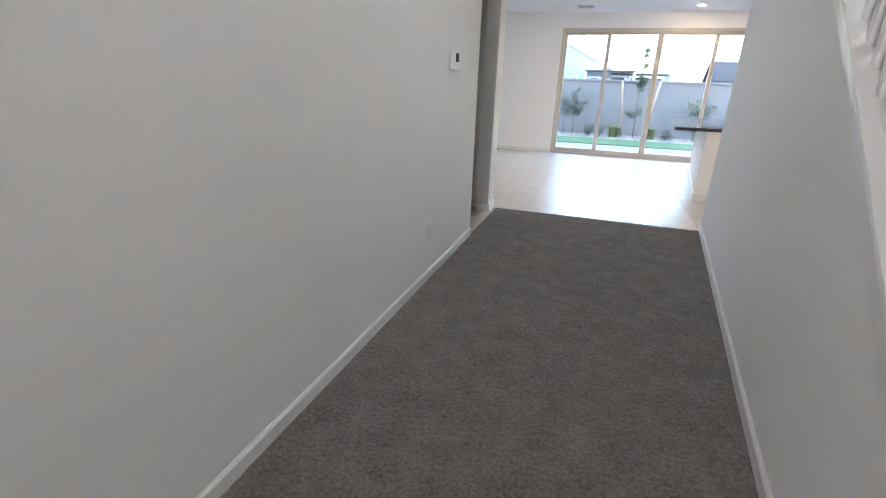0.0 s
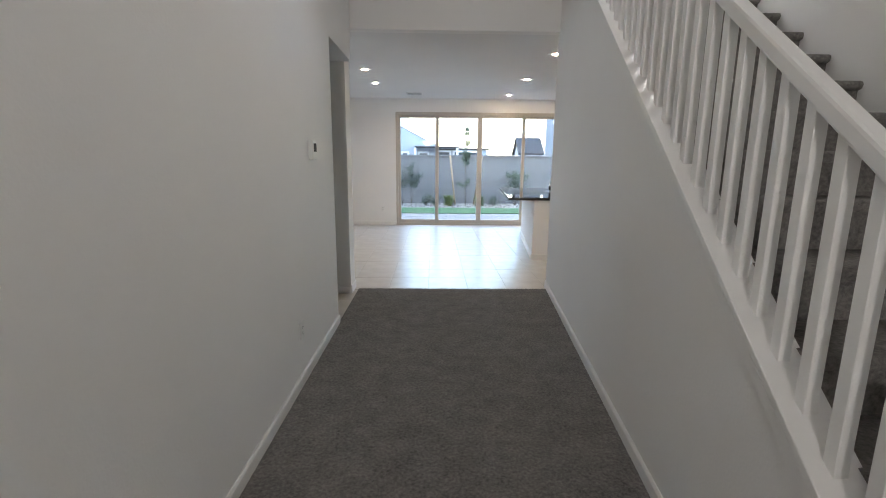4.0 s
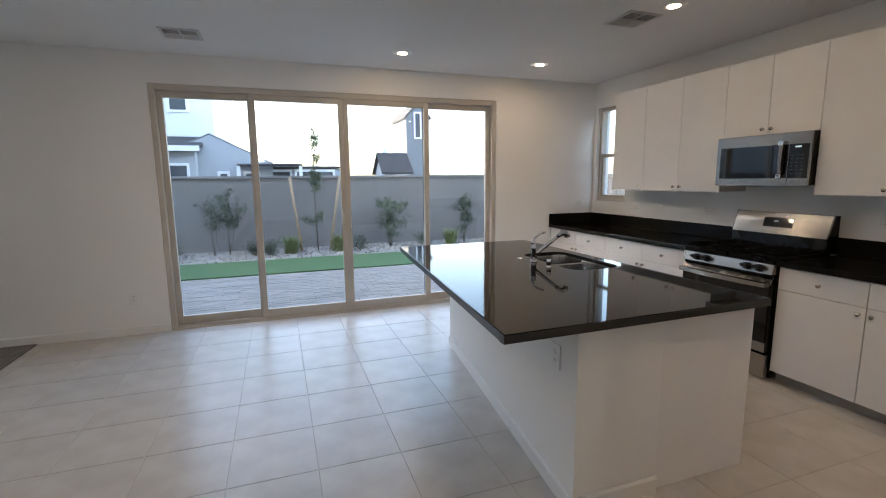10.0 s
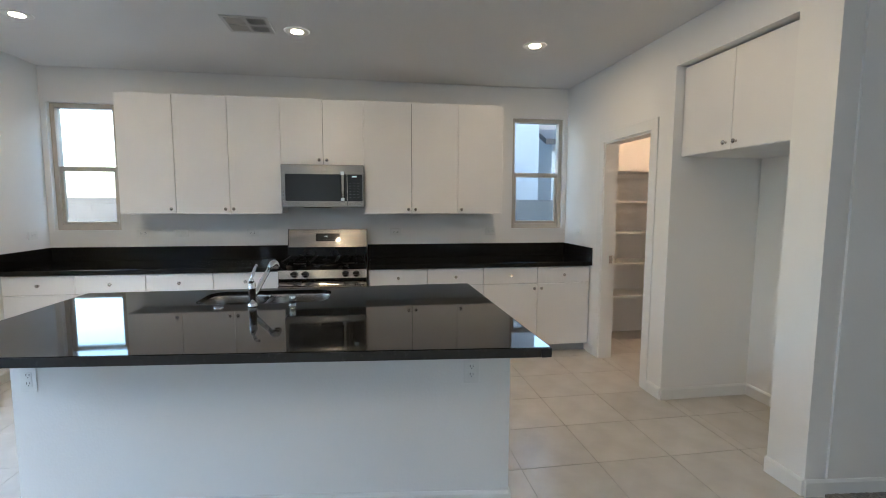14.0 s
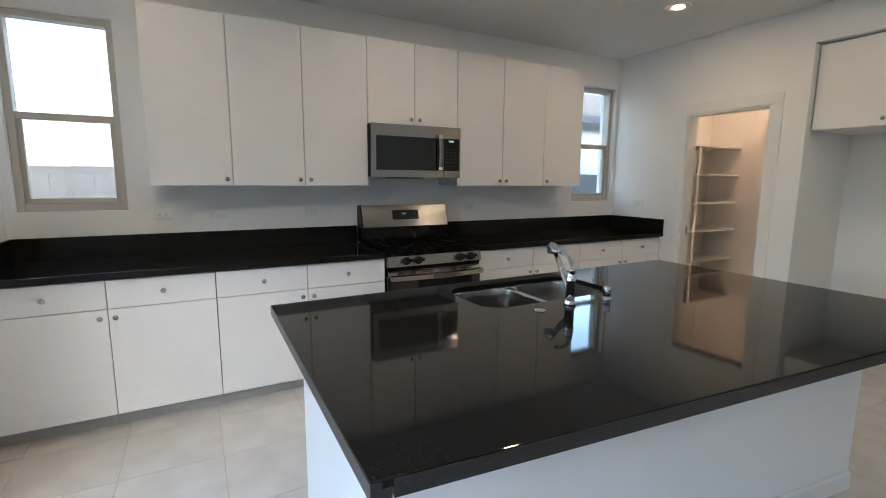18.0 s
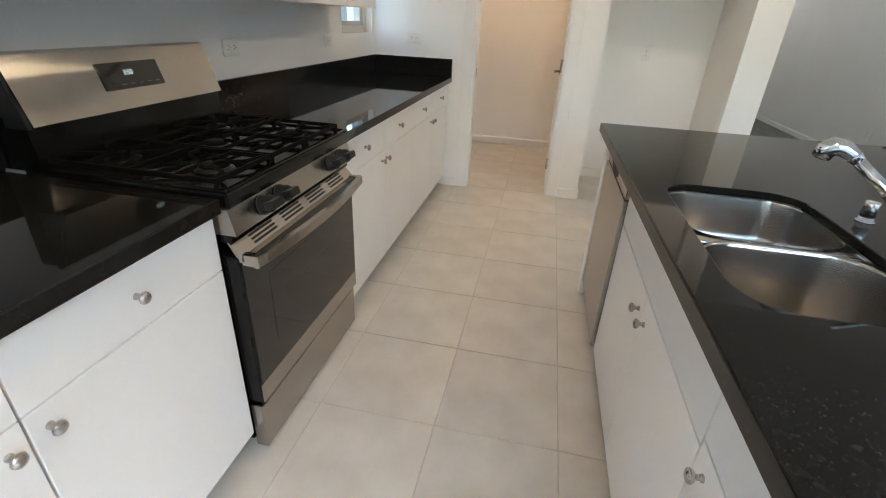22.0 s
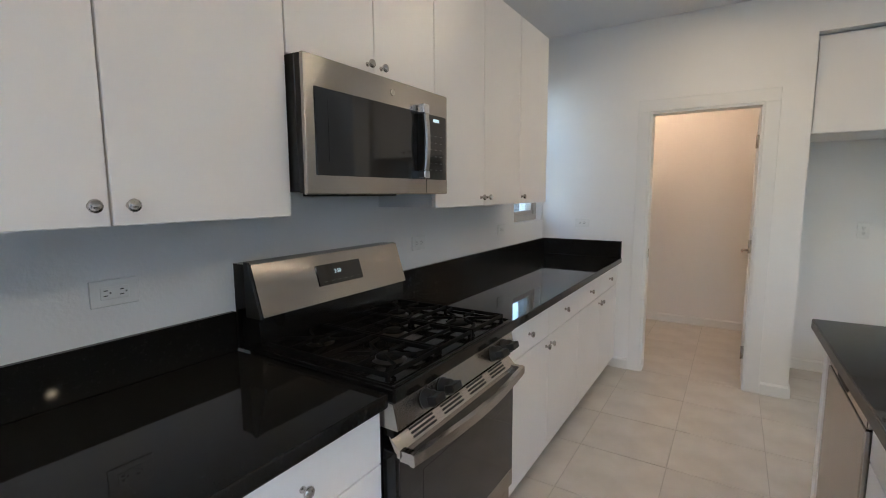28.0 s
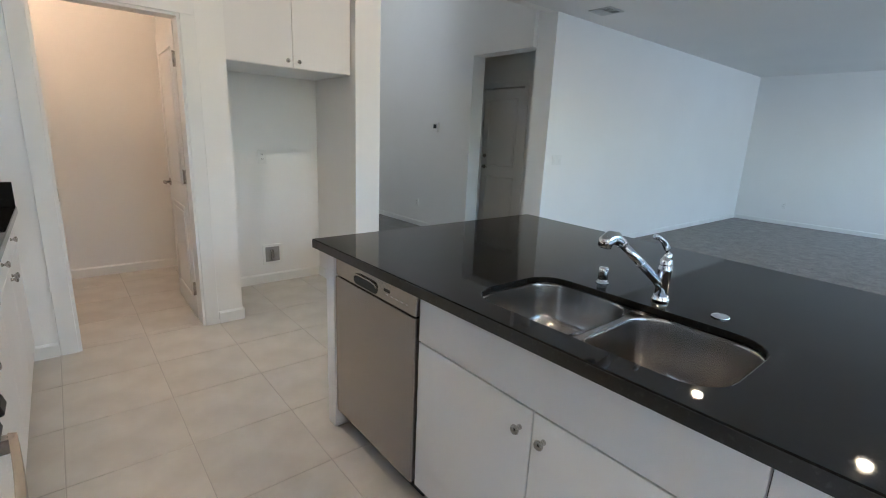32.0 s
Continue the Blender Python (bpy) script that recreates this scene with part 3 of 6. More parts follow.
# ---- doors and windows ----
def panel_door(name, at, width, height, hand, label, turn):
    """A white two-panel door, 35 mm thick, drawn along +x from its hinge and then turned about it."""
    m = Matrix.Translation(at) @ Matrix.Rotation(radians(turn), 4, "Z")
    d = thing(name, at, label, "door", kind="structure")

    def put(nm, bm, mat, parent, lab=""):
        bmesh.ops.transform(bm, matrix=m, verts=bm.verts)
        return part(nm, bm, mat, parent, lab)

    leaf = put("door_leaf", B(0, width, -0.035, 0, 0.012, height, r=0.002), TRIM, d)
    for z0, z1 in ((0.16, 0.80), (0.96, height - 0.14)):
        for face in (0.0, -0.035):
            bm = bmesh.new()
            s = 1 if face == 0 else -1
            x0, x1 = 0.11, width - 0.11
            ring = [(x0, z0), (x1, z0), (x1, z1), (x0, z1)]
            for k in range(4):
                (ax, az), (bx, bz) = ring[k], ring[(k + 1) % 4]
                tube(bm, [(ax, face, az), (bx, face, bz)], 0.008, 6)
            put("panel_moulding", bm, TRIM, leaf)
            bm = B(x0 + 0.035, x1 - 0.035, min(face, face + s * 0.006), max(face, face + s * 0.006), z0 + 0.035, z1 - 0.035, r=0.004)
            put("panel", bm, TRIM, leaf)
    for face, s in ((0.0, 1), (-0.035, -1)):
        bm = turned(bmesh.new(), (width - 0.065, face, 0.93), (0, s, 0), [(0, 0.03), (0.006, 0.03), (0.010, 0.022), (0.011, 0.011), (0.045, 0.011), (0.05, 0.009)])
        h = put("lever_handle", bm, NICKEL, d, "satin nickel lever handle")
        bm = tube(bmesh.new(), [(width - 0.065, face + s * 0.045, 0.93), (width - 0.10, face + s * 0.050, 0.931), (width - 0.17, face + s * 0.047, 0.926)], [0.010, 0.009, 0.006], 8)
        put("lever", bm, NICKEL, h)
    for z in (0.24, 1.02, height - 0.22):
        bm = B(-0.0022, 0.0004, -0.034, -0.003, z - 0.047, z + 0.047)
        tube(bm, [(-0.004, hand * 0.006 - 0.0175 + hand * 0.0175, z - 0.047), (-0.004, hand * 0.006 - 0.0175 + hand * 0.0175, z + 0.047)], 0.007, 8)
        put("hinge", bm, NICKEL, d, "satin nickel hinge")
    return d


def casing(name, axis, face, s0, s1, top, w, depth, out, label):
    """Flat trim round a doorway on one wall face."""
    c = thing(name, ((s0 + s1) / 2, face, 0) if axis == "y" else (face, (s0 + s1) / 2, 0), label, "door trim", kind="structure")
    f0, f1 = sorted((face + 0.0005 * out, face + depth * out))
    for a, b, z0, z1 in ((s0 - w, s0, 0, top), (s1, s1 + w, 0, top), (s0 - w, s1 + w, top, top + w)):
        bm = B(a, b, f0, f1, z0, z1, r=0.002) if axis == "y" else B(f0, f1, a, b, z0, z1, r=0.002)
        part("casing_board", bm, TRIM, c)
    return c


casing("door_trim", "y", SY, PD[0], PD[1], PD[3], 0.085, 0.012, 1, "white flat casing round the pantry doorway")
bm = bmesh.new()
for a, b in ((PD[0], PD[0] + 0.016), (PD[1] - 0.016, PD[1])):
    box(bm, a, b, SY - 0.125, SY + 0.002, 0, PD[3] - 0.016)
box(bm, PD[0], PD[1], SY - 0.125, SY + 0.002, PD[3] - 0.016, PD[3])
single("door_jamb", bm, TRIM, "white painted pantry door jamb", "door jamb", "structure")
bm = B(PD[1] - 0.0175, PD[1] - 0.0158, SY - 0.10, SY - 0.07, 0.90, 0.97)
single("strike_plate", bm, NICKEL, "satin nickel strike plate on the pantry jamb", "strike plate", at=(PD[1] - 0.016, SY - 0.085, 0.93))
panel_door("door_1", (PD[0] + 0.022, SY - 0.128, 0), 0.665, 1.975, 1, "white two-panel pantry door standing open", -91)
gd = panel_door("door_2", (-1.612, 4.555, 0), 0.765, 2.03, 1, "white two-panel closed door with lever and deadbolt", -90)
casing("door_trim", "x", -1.60, 3.78, 4.565, 2.05, 0.07, 0.014, 1, "white casing round the vestibule door")
# unseen board, added to stop light leaking past the closed door
single("door_light_blocker", B(-1.85, -1.752, 3.60, 4.75, 0, 2.25), WALL, "unseen board added to stop light leaking round the vestibule door", "wall", "structure")
bm = turned(bmesh.new(), (-1.612, 3.855, 1.09), (1, 0, 0), [(0, 0.03), (0.012, 0.03), (0.02, 0.024), (0.022, 0.012)])
part("deadbolt", bm, NICKEL, gd, "satin nickel deadbolt")
fd = panel_door("door_3", (-0.70, -2.112, 0), 0.90, 2.03, 1, "white closed front door with a black keypad lock", 0)
part("keypad_lock", B(0.100, 0.168, -2.1115, -2.088, 1.08, 1.23, r=0.006, seg=2), BLACKPL, fd, "black keypad lock")
for nm, a in (("door_jamb", (-0.72, -0.702, -2.215, -2.105, 0, 2.06)), ("door_jamb", (0.202, 0.22, -2.215, -2.105, 0, 2.06)), ("door_jamb", (-0.702, 0.202, -2.215, -2.105, 2.032, 2.06)),
              ("door_stop", (-0.702, -0.68, -2.215, -2.15, 0, 2.032)), ("door_stop", (0.18, 0.202, -2.215, -2.15, 0, 2.032)), ("door_stop", (-0.68, 0.18, -2.215, -2.15, 2.01, 2.032)), ("door_sill", (-0.702, 0.202, -2.215, -2.15, -0.2, 0.0135))):
    single(nm, B(*a), TRIM, "white painted frame of the front door", "door frame", "structure")
single("threshold", B(-0.72, 0.22, -2.16, -2.03, 0.014, 0.030, r=0.004), BRONZE, "dark metal threshold under the front door", "threshold", at=(-0.25, -2.1, 0.014))


def pane(bm_args, parent):
    ob = part("pane", B(*bm_args), GLASS, parent)
    ob.visible_shadow = False
    return ob


def bars(parent, name, mat, rects, y0, y1, axis, r=0.003):
    for a, b, z0, z1 in rects:
        part(name, B(*((a, b, y0, y1) if axis == "y" else (y0, y1, a, b)), z0, z1, r=r), mat, parent)


# sliding door: four panels, the middle pair sliding on the inner track
DY = NY - 0.045
sd = thing("window_1", ((SL[0] + SL[1]) / 2, NY + 0.1, 0), "tan framed four-panel glass sliding patio door, closed", "sliding door", kind="structure")
bars(sd, "window_frame", FRAMET, [(SL[0], SL[0] + 0.05, 0.0, SL[3]), (SL[1] - 0.05, SL[1], 0.0, SL[3]), (SL[0] + 0.05, SL[1] - 0.05, SL[3] - 0.055, SL[3]), (SL[0] + 0.05, SL[1] - 0.05, 0.0, 0.035)], DY + 0.06, DY + 0.19, "y")
edges = (SL[0] + 0.05, 0.135, 1.03, 1.955, SL[1] - 0.05)
for i in range(4):
    a, b = edges[i], edges[i + 1]
    y0 = DY + 0.075 if i in (1, 2) else DY + 0.125
    if i in (1, 2):
        a, b = (a - 0.03, b) if i == 1 else (a, b + 0.03)
    fr = part("door_panel", B(a, a + 0.052, y0, y0 + 0.042, 0.035, SL[3] - 0.055, r=0.003), FRAMET, sd)
    w = 0.052
    for r in ((b - w, b, 0.035, SL[3] - 0.055), (a + w, b - w, 0.035, 0.115), (a + w, b - w, SL[3] - 0.115, SL[3] - 0.055)):
        part("sash_bar", B(r[0], r[1], y0, y0 + 0.042, r[2], r[3], r=0.003), FRAMET, fr)
    pane((a + w, b - w, y0 + 0.018, y0 + 0.024, 0.115, SL[3] - 0.115), fr)
for x in (0.995, 1.065):
    bm = tube(bmesh.new(), [(x, DY + 0.074, 0.93), (x, DY + 0.035, 0.96), (x, DY + 0.035, 1.10), (x, DY + 0.074, 1.13)], 0.008, 8)
    part("pull_handle", bm, FRAMET, sd, "tan loop pull handle")
bm = B(1.945, 1.965, DY + 0.172, DY + 0.186, 0.04, SL[3] - 0.06)
part("screen_edge", bm, SCREENM, sd, "dark edge of the insect screen")
single("sill_1", B(SL[0], SL[1], NY + 0.0, NY + 0.014, -0.011, 0.012, r=0.003), FRAMET, "tan door track sill at the floor", "sill", "structure")


def hung_window(name, axis, span, z0, z1, face, label):
    """A single-hung window in a wall: frame, meeting rail, two panes."""
    a, b = span
    w = thing(name, (face, (a + b) / 2, z0) if axis == "x" else ((a + b) / 2, face, z0), label, "window", kind="structure")
    f0, f1 = face + 0.045, face + 0.13
    zm = z0 + 0.49 * (z1 - z0)
    bars(w, "window_frame", FRAMET, [(a, a + 0.04, z0, z1), (b - 0.04, b, z0, z1), (a + 0.04, b - 0.04, z1 - 0.04, z1), (a + 0.04, b - 0.04, z0, z0 + 0.05)], f0, f1, axis)
    bars(w, "meeting_rail", FRAMET, [(a + 0.04, b - 0.04, zm - 0.022, zm + 0.022)], f0 + 0.012, f1 - 0.02, axis)
    bars(w, "sash_bar", FRAMET, [(a + 0.04, a + 0.065, z0 + 0.05, zm - 0.022), (b - 0.065, b - 0.04, z0 + 0.05, zm - 0.022), (a + 0.065, b - 0.065, z0 + 0.05, z0 + 0.08)], f0 + 0.02, f1 - 0.03, axis)
    for p, q, u, v in ((a + 0.065, b - 0.065, z0 + 0.08, zm - 0.022), (a + 0.04, b - 0.04, zm + 0.022, z1 - 0.04)):
        pane((face + 0.085, face + 0.09, p, q, u, v) if axis == "x" else (p, q, face + 0.085, face + 0.09, u, v), w)
    return w


hung_window("window_2", "x", W1[:2], W1[2], W1[3], EX, "narrow tan framed single-hung kitchen window")
hung_window("window_3", "x", W2[:2], W2[2], W2[3], EX, "narrow tan framed single-hung kitchen window beside the pantry")
lw = thing("window_4", ((LW[0] + LW[1]) / 2, NY, LW[2]), "wide tan framed living room window", "window", kind="structure")
bars(lw, "window_frame", FRAMET, [(LW[0], LW[0] + 0.04, LW[2], LW[3]), (LW[1] - 0.04, LW[1], LW[2], LW[3]), (LW[0] + 0.04, LW[1] - 0.04, LW[3] - 0.04, LW[3]), (LW[0] + 0.04, LW[1] - 0.04, LW[2], LW[2] + 0.04), (-4.98, -4.94, LW[2] + 0.04, LW[3] - 0.04)], NY + 0.11, NY + 0.19, "y")
pane((LW[0] + 0.04, -4.98, NY + 0.15, NY + 0.155, LW[2] + 0.04, LW[3] - 0.04), lw)
pane((-4.94, LW[1] - 0.04, NY + 0.15, NY + 0.155, LW[2] + 0.04, LW[3] - 0.04), lw)


window_light("living_sky", ((LW[0] + LW[1]) / 2, NY + 0.215, 2.0), (0, -1, -0.1), 1.43, 0.76, 4.0, SKYBLUE)
ew = thing("window_5", (-0.25, -2.16, 2.11), "low tan framed transom window above the front door", "window", kind="structure")
bars(ew, "window_frame", FRAMET, [(-0.46, -0.43, 2.11, 2.37), (-0.07, -0.04, 2.11, 2.37), (-0.43, -0.07, 2.34, 2.37), (-0.43, -0.07, 2.11, 2.14)], -2.20, -2.13, "y")
pane((-0.43, -0.07, -2.17, -2.165, 2.14, 2.34), ew)
window_light("entry_sky", (-0.25, -2.26, 2.24), (0.1, 1, 0.05), 0.36, 0.2, 2.9, (1.0, 0.98, 0.95))
# no such window is known; added with its lamp to light the hall
uw = thing("fill_window", (2.70, 4.6, 3.4), "unseen framed opening added above the stairs for a fill lamp", "window", kind="structure")
bars(uw, "window_frame", FRAMET, [(4.00, 4.04, 3.40, 4.70), (5.16, 5.20, 3.40, 4.70), (4.04, 5.16, 4.66, 4.70), (4.04, 5.16, 3.40, 3.44)], 2.66, 2.73, "x")
pane((2.69, 2.695, 4.04, 5.16, 3.44, 4.66), uw)
window_light("stair_fill", (2.78, 4.6, 4.05), (-1, -0.05, -0.38), 1.1, 1.2, 3.2, (1.0, 0.99, 0.96))


# ---- stairs ----
st = thing("staircase", (1.5, 2.5, 0), "straight flight of grey carpeted stairs beside the hall", "stairs", kind="structure")
for i in range(1, 17):
    y, z = Y1 + RUN * (i - 1), RISE * i
    xa, xb = hall_east(y) + 0.112, hall_east(y) + 1.158
    bm = bmesh.new()
    nose = [(y + RUN + 0.02, z - 0.05), (y + RUN + 0.02, z), (y - 0.005, z), (y - 0.022, z - 0.006), (y - 0.030, z - 0.022), (y - 0.022, z - 0.040), (y + 0.0, z - 0.048)]
    slab_profile(bm, nose, "x", xa, xb)
    for f in bm.faces:
        f.smooth = len(f.verts) == 4
    part("tread", bm, CARPET, st)
    part("riser", B(xa, xb, y, y + 0.02, RISE * (i - 1), z - 0.048), CARPET, st)
bm = bmesh.new()
box(bm, hall_east(4.75) + 0.112, 2.6, Y1 + RUN * 16, SY - 0.12, RISE * 16 - 0.2, RISE * 16)
part("landing", bm, CARPET, st)
bm = bmesh.new()
box(bm, hall_east(1.48) + 0.115, hall_east(1.48) + 1.158, Y1 + RUN * 3, Y1 + RUN * 3 + 0.02, 0, RISE * 3)
single("wall_under_stairs", bm, WALL, "white board closing the space below the stairs", "wall", "structure")

rail = thing("stair_railing", (hall_east(0.9), 0.9, 0), "white painted wooden stair railing with square balusters", "railing")


def sloped_bar(d0, d1, y0, y1, h0, h1, r=0.0):
    """A bar that follows the slope, d0 to d1 across, h0 to h1 above the cap's line."""
    bm = bmesh.new()
    vs = [bm.verts.new((hall_east(y) + d, y, cap_z(y) + h)) for y in (y0, y1) for d in (d0, d1) for h in (h0, h1)]
    for q in ((0, 1, 3, 2), (4, 6, 7, 5), (0, 4, 5, 1), (2, 3, 7, 6), (0, 2, 6, 4), (1, 5, 7, 3)):
        bm.faces.new([vs[i] for i in q])
    if r:
        bmesh.ops.bevel(bm, geom=bm.edges[:], offset=r, segments=2, profile=0.5, affect="EDGES")
    bmesh.ops.recalc_face_normals(bm, faces=bm.faces)
    return bm


part("cap_board", sloped_bar(-0.012, 0.122, 0.98, 4.199, 0.0005, 0.028, 0.004), TRIM, rail)
part("apron_strip", sloped_bar(-0.010, -0.0005, 0.98, 4.199, -0.045, -0.0005, 0.002), TRIM, rail)
part("handrail", sloped_bar(0.027, 0.083, 0.985, 4.199, 0.675, 0.735, 0.010), TRIM, rail)
y = 1.0465
while y < 4.15:
    x = hall_east(y) + 0.055
    part("baluster", B(x - 0.0175, x + 0.0175, y - 0.0175, y + 0.0175, cap_z(y) + 0.010, cap_z(y) + 0.69, r=0.002), TRIM, rail)
    y += 0.1175
x = hall_east(0.91) + 0.075
newel = part("newel_post", B(x - 0.055, x + 0.055, 0.855, 0.965, 0.014, 1.050, r=0.003), TRIM, rail)
part("newel_neck", B(x - 0.050, x + 0.050, 0.860, 0.960, 1.050, 1.058), TRIM, newel)
part("newel_cap", B(x - 0.060, x + 0.060, 0.850, 0.970, 1.058, 1.102, r=0.004, seg=2), TRIM, newel)


# ---- kitchen cabinets ----
def knob(parent, at, way):
    bm = turned(bmesh.new(), at, way, [(0, 0.008), (0.003, 0.0075), (0.006, 0.0052), (0.012, 0.0055), (0.016, 0.0115), (0.021, 0.0145), (0.026, 0.0125), (0.0285, 0.006), (0.029, 0.0005)], 14)
    return part("knob", bm, NICKEL, parent, "round satin nickel knob")


FX = 3.612      # face of base doors; cabinet bodies stand 19 mm behind


def base_unit(y0, y1):
    """A white base unit: two drawers over two doors, facing west."""
    u = thing("base_cabinet", (3.93, (y0 + y1) / 2, 0), "white flat-front base cabinet with two drawers and two doors", "cabinet", "kitchen base cabinets")
    part("cabinet_body", B(FX + 0.020, EX - 0.002, y0 + 0.002, y1 - 0.002, 0.085, 0.855), GAP_SHADE, u, "body darkened to put shade in the gaps between fronts")
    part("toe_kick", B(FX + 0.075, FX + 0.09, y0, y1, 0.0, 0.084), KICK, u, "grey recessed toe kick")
    ym = (y0 + y1) / 2
    for a, b, s in ((y0, ym, 1), (ym, y1, -1)):
        d = part("drawer_front", B(FX, FX + 0.0185, a + 0.0024, b - 0.0024, 0.694, 0.848, r=0.0015), CAB, u)
        knob(d, (FX, (a + b) / 2, 0.771), (-1, 0, 0))
        d = part("door", B(FX, FX + 0.0185, a + 0.0024, b - 0.0024, 0.088, 0.690, r=0.0015), CAB, u)
        knob(d, (FX, ym - s * 0.035, 0.645), (-1, 0, 0))
    return u


for a, b in ((9.57, 10.63), (8.51, 9.57), (6.67, 7.73), (5.612, 6.67)):
    base_unit(a, b)
UX = 3.925


def upper_unit(doors, z0, z1, knobs, label):
    """A white wall unit: doors by their edges, knobs by the y of each."""
    y0, y1 = doors[0], doors[-1]
    u = thing("wall_cabinet", (UX + 0.15, (y0 + y1) / 2, z0), label, "cabinet", "kitchen wall cabinets")
    part("cabinet_body", B(UX + 0.020, EX - 0.002, y0 + 0.001, y1 - 0.001, z0, z1 - 0.001), CAB, u)
    # thin dark sheet paints shade into the gaps between doors
    part("gap_shade_strip", B(UX + 0.0188, UX + 0.0198, y0 + 0.003, y1 - 0.003, z0 + 0.003, z1 - 0.004), GAP_SHADE, u, "dark sheet for the shade in the door gaps")
    for i, ky in enumerate(knobs):
        d = part("door", B(UX, UX + 0.0185, doors[i] + 0.0024, doors[i + 1] - 0.0024, z0 - 0.002, z1, r=0.0015), CAB, u)
        knob(d, (UX, ky, z0 + 0.040), (-1, 0, 0))
    return u


UZ0, UZ1 = 1.35, 2.395
upper_unit((9.42, 9.88), UZ0, UZ1, (9.455,), "tall white flat-front wall cabinet with one door")
upper_unit((8.51, 8.965, 9.42), UZ0, UZ1, (8.93, 9.0), "tall white flat-front wall cabinet with two doors")
upper_unit((7.76, 8.135, 8.51), 1.803, UZ1, (8.10, 8.17), "short white wall cabinet above the microwave")
upper_unit((6.86, 7.31, 7.76), UZ0, UZ1, (7.275, 7.345), "tall white flat-front wall cabinet with two doors")
upper_unit((6.41, 6.86), UZ0, UZ1, (6.825,), "tall white flat-front wall cabinet with one door")

# cabinet in the refrigerator recess
u = thing("wall_cabinet", (2.0, 5.2, 1.78), "white two-door cabinet above the empty refrigerator recess", "cabinet", "kitchen wall cabinets")
part("cabinet_body", B(AL[0] + 0.004, AL[1] - 0.004, 4.885, 5.521, 1.78, 2.394), CAB, u)
for a, b, k in ((AL[0] + 0.012, 2.004, 1.965), (2.008, AL[1] - 0.012, 2.047)):
    d = part("door", B(a, b, 5.5215, 5.540, 1.782, 2.384, r=0.0015), CAB, u)
    knob(d, (k, 5.540, 1.825), (0, 1, 0))

# worktops
def worktop(y0, y1, label, side):
    w = thing("worktop", (3.9, (y0 + y1) / 2, 0.856), label, "worktop", "kitchen worktops")
    part("slab", B(3.582, EX - 0.001, y0, y1, 0.857, 0.896, r=0.004, seg=2), GRANITE, w)
    part("backsplash", B(EX - 0.021, EX - 0.001, y0, y1, 0.8965, 1.028, r=0.002), GRANITE, w)
    ys = (y0, y0 + 0.020) if side < 0 else (y1 - 0.020, y1)
    part("side_splash", B(3.586, EX - 0.0215, *ys, 0.8965, 1.028, r=0.002), GRANITE, w)


worktop(8.512, NY - 0.001, "polished black granite worktop with a low backsplash", 1)
worktop(SY + 0.001, 7.738, "polished black granite worktop with a low backsplash", -1)

# ---- gas range ----
R0, R1 = 7.742, 8.507
RM = (R0 + R1) / 2
rg = thing("gas_range", (3.9, RM, 0), "freestanding stainless steel and black gas range", "range")
part("range_body", B(3.622, 4.20, R0 + 0.004, R1 - 0.004, 0.045, 0.864, r=0.004), BLACKEN, rg, "black enamel body")
for y in (R0 + 0.05, R1 - 0.05):
    for x in (3.68, 4.14):
        part("foot", turned(bmesh.new(), (x, y, 0), (0, 0, 1), [(0, 0.018), (0.02, 0.018), (0.025, 0.01), (0.05, 0.01)], 10), BLACKPL, rg)
part("storage_drawer", B(3.575, 3.62, R0 + 0.006, R1 - 0.006, 0.018, 0.196, r=0.006, seg=2), STEEL, rg, "stainless storage drawer")
od = part("oven_door", B(3.566, 3.62, R0 + 0.006, R1 - 0.006, 0.214, 0.730, r=0.006, seg=2), BLACKEN, rg, "black oven door")
part("door_trim_strip", B(3.5625, 3.5665, R0 + 0.008, R1 - 0.008, 0.218, 0.288, r=0.001), STEEL, od, "stainless strip")
part("oven_glass", B(3.5615, 3.5665, R0 + 0.012, R1 - 0.012, 0.290, 0.712, r=0.001), BLACKGL, od, "black oven glass")
part("oven_window", B(3.5608, 3.5616, R0 + 0.12, R1 - 0.12, 0.385, 0.625), BLACKGL, od)
bm = bmesh.new()
ys = [R0 + 0.012 + i * (R1 - R0 - 0.024) / 12 for i in range(13)]
for i, y in enumerate(ys):
    bow = 0.026 * math.sin(math.pi * i / 12)
    for x, z in ((3.528 - bow, 0.701), (3.516 - bow, 0.701), (3.513 - bow, 0.705), (3.514 - bow, 0.733), (3.528 - bow, 0.737)):
        bm.verts.new((x, y, z))
bm.verts.ensure_lookup_table()
for i in range(12):
    for j in range(5):
        a, b = i * 5 + j, i * 5 + (j + 1) % 5
        f = bm.faces.new([bm.verts[q] for q in (a, b, b + 5, a + 5)])
bm.faces.new([bm.verts[j] for j in range(5)])
bm.faces.new([bm.verts[60 + j] for j in range(4, -1, -1)])
bmesh.ops.recalc_face_normals(bm, faces=bm.faces)
part("door_handle", bm, STEEL, od, "wide stainless steel handle")
for y in (R0 + 0.025, R1 - 0.025):
    part("handle_post", B(3.5145, 3.566, y - 0.0125, y + 0.0125, 0.7025, 0.7355, r=0.003, seg=2), STEEL, od)
part("vent_band", slab_profile(bmesh.new(), [(3.5580, 0.715), (3.5665, 0.715), (3.5940, 0.7680), (3.5900, 0.7680), (3.5580, 0.732)], "y", R0 + 0.008, R1 - 0.008), STEEL, od, "stainless band with vent slots")
# black strip stands in for the shaded gap below the control panel
part("panel_gap_strip", B(3.578, 3.612, R0 + 0.008, R1 - 0.008, 0.7685, 0.7915), BLACKEN, rg, "black strip for the dark gap under the panel")
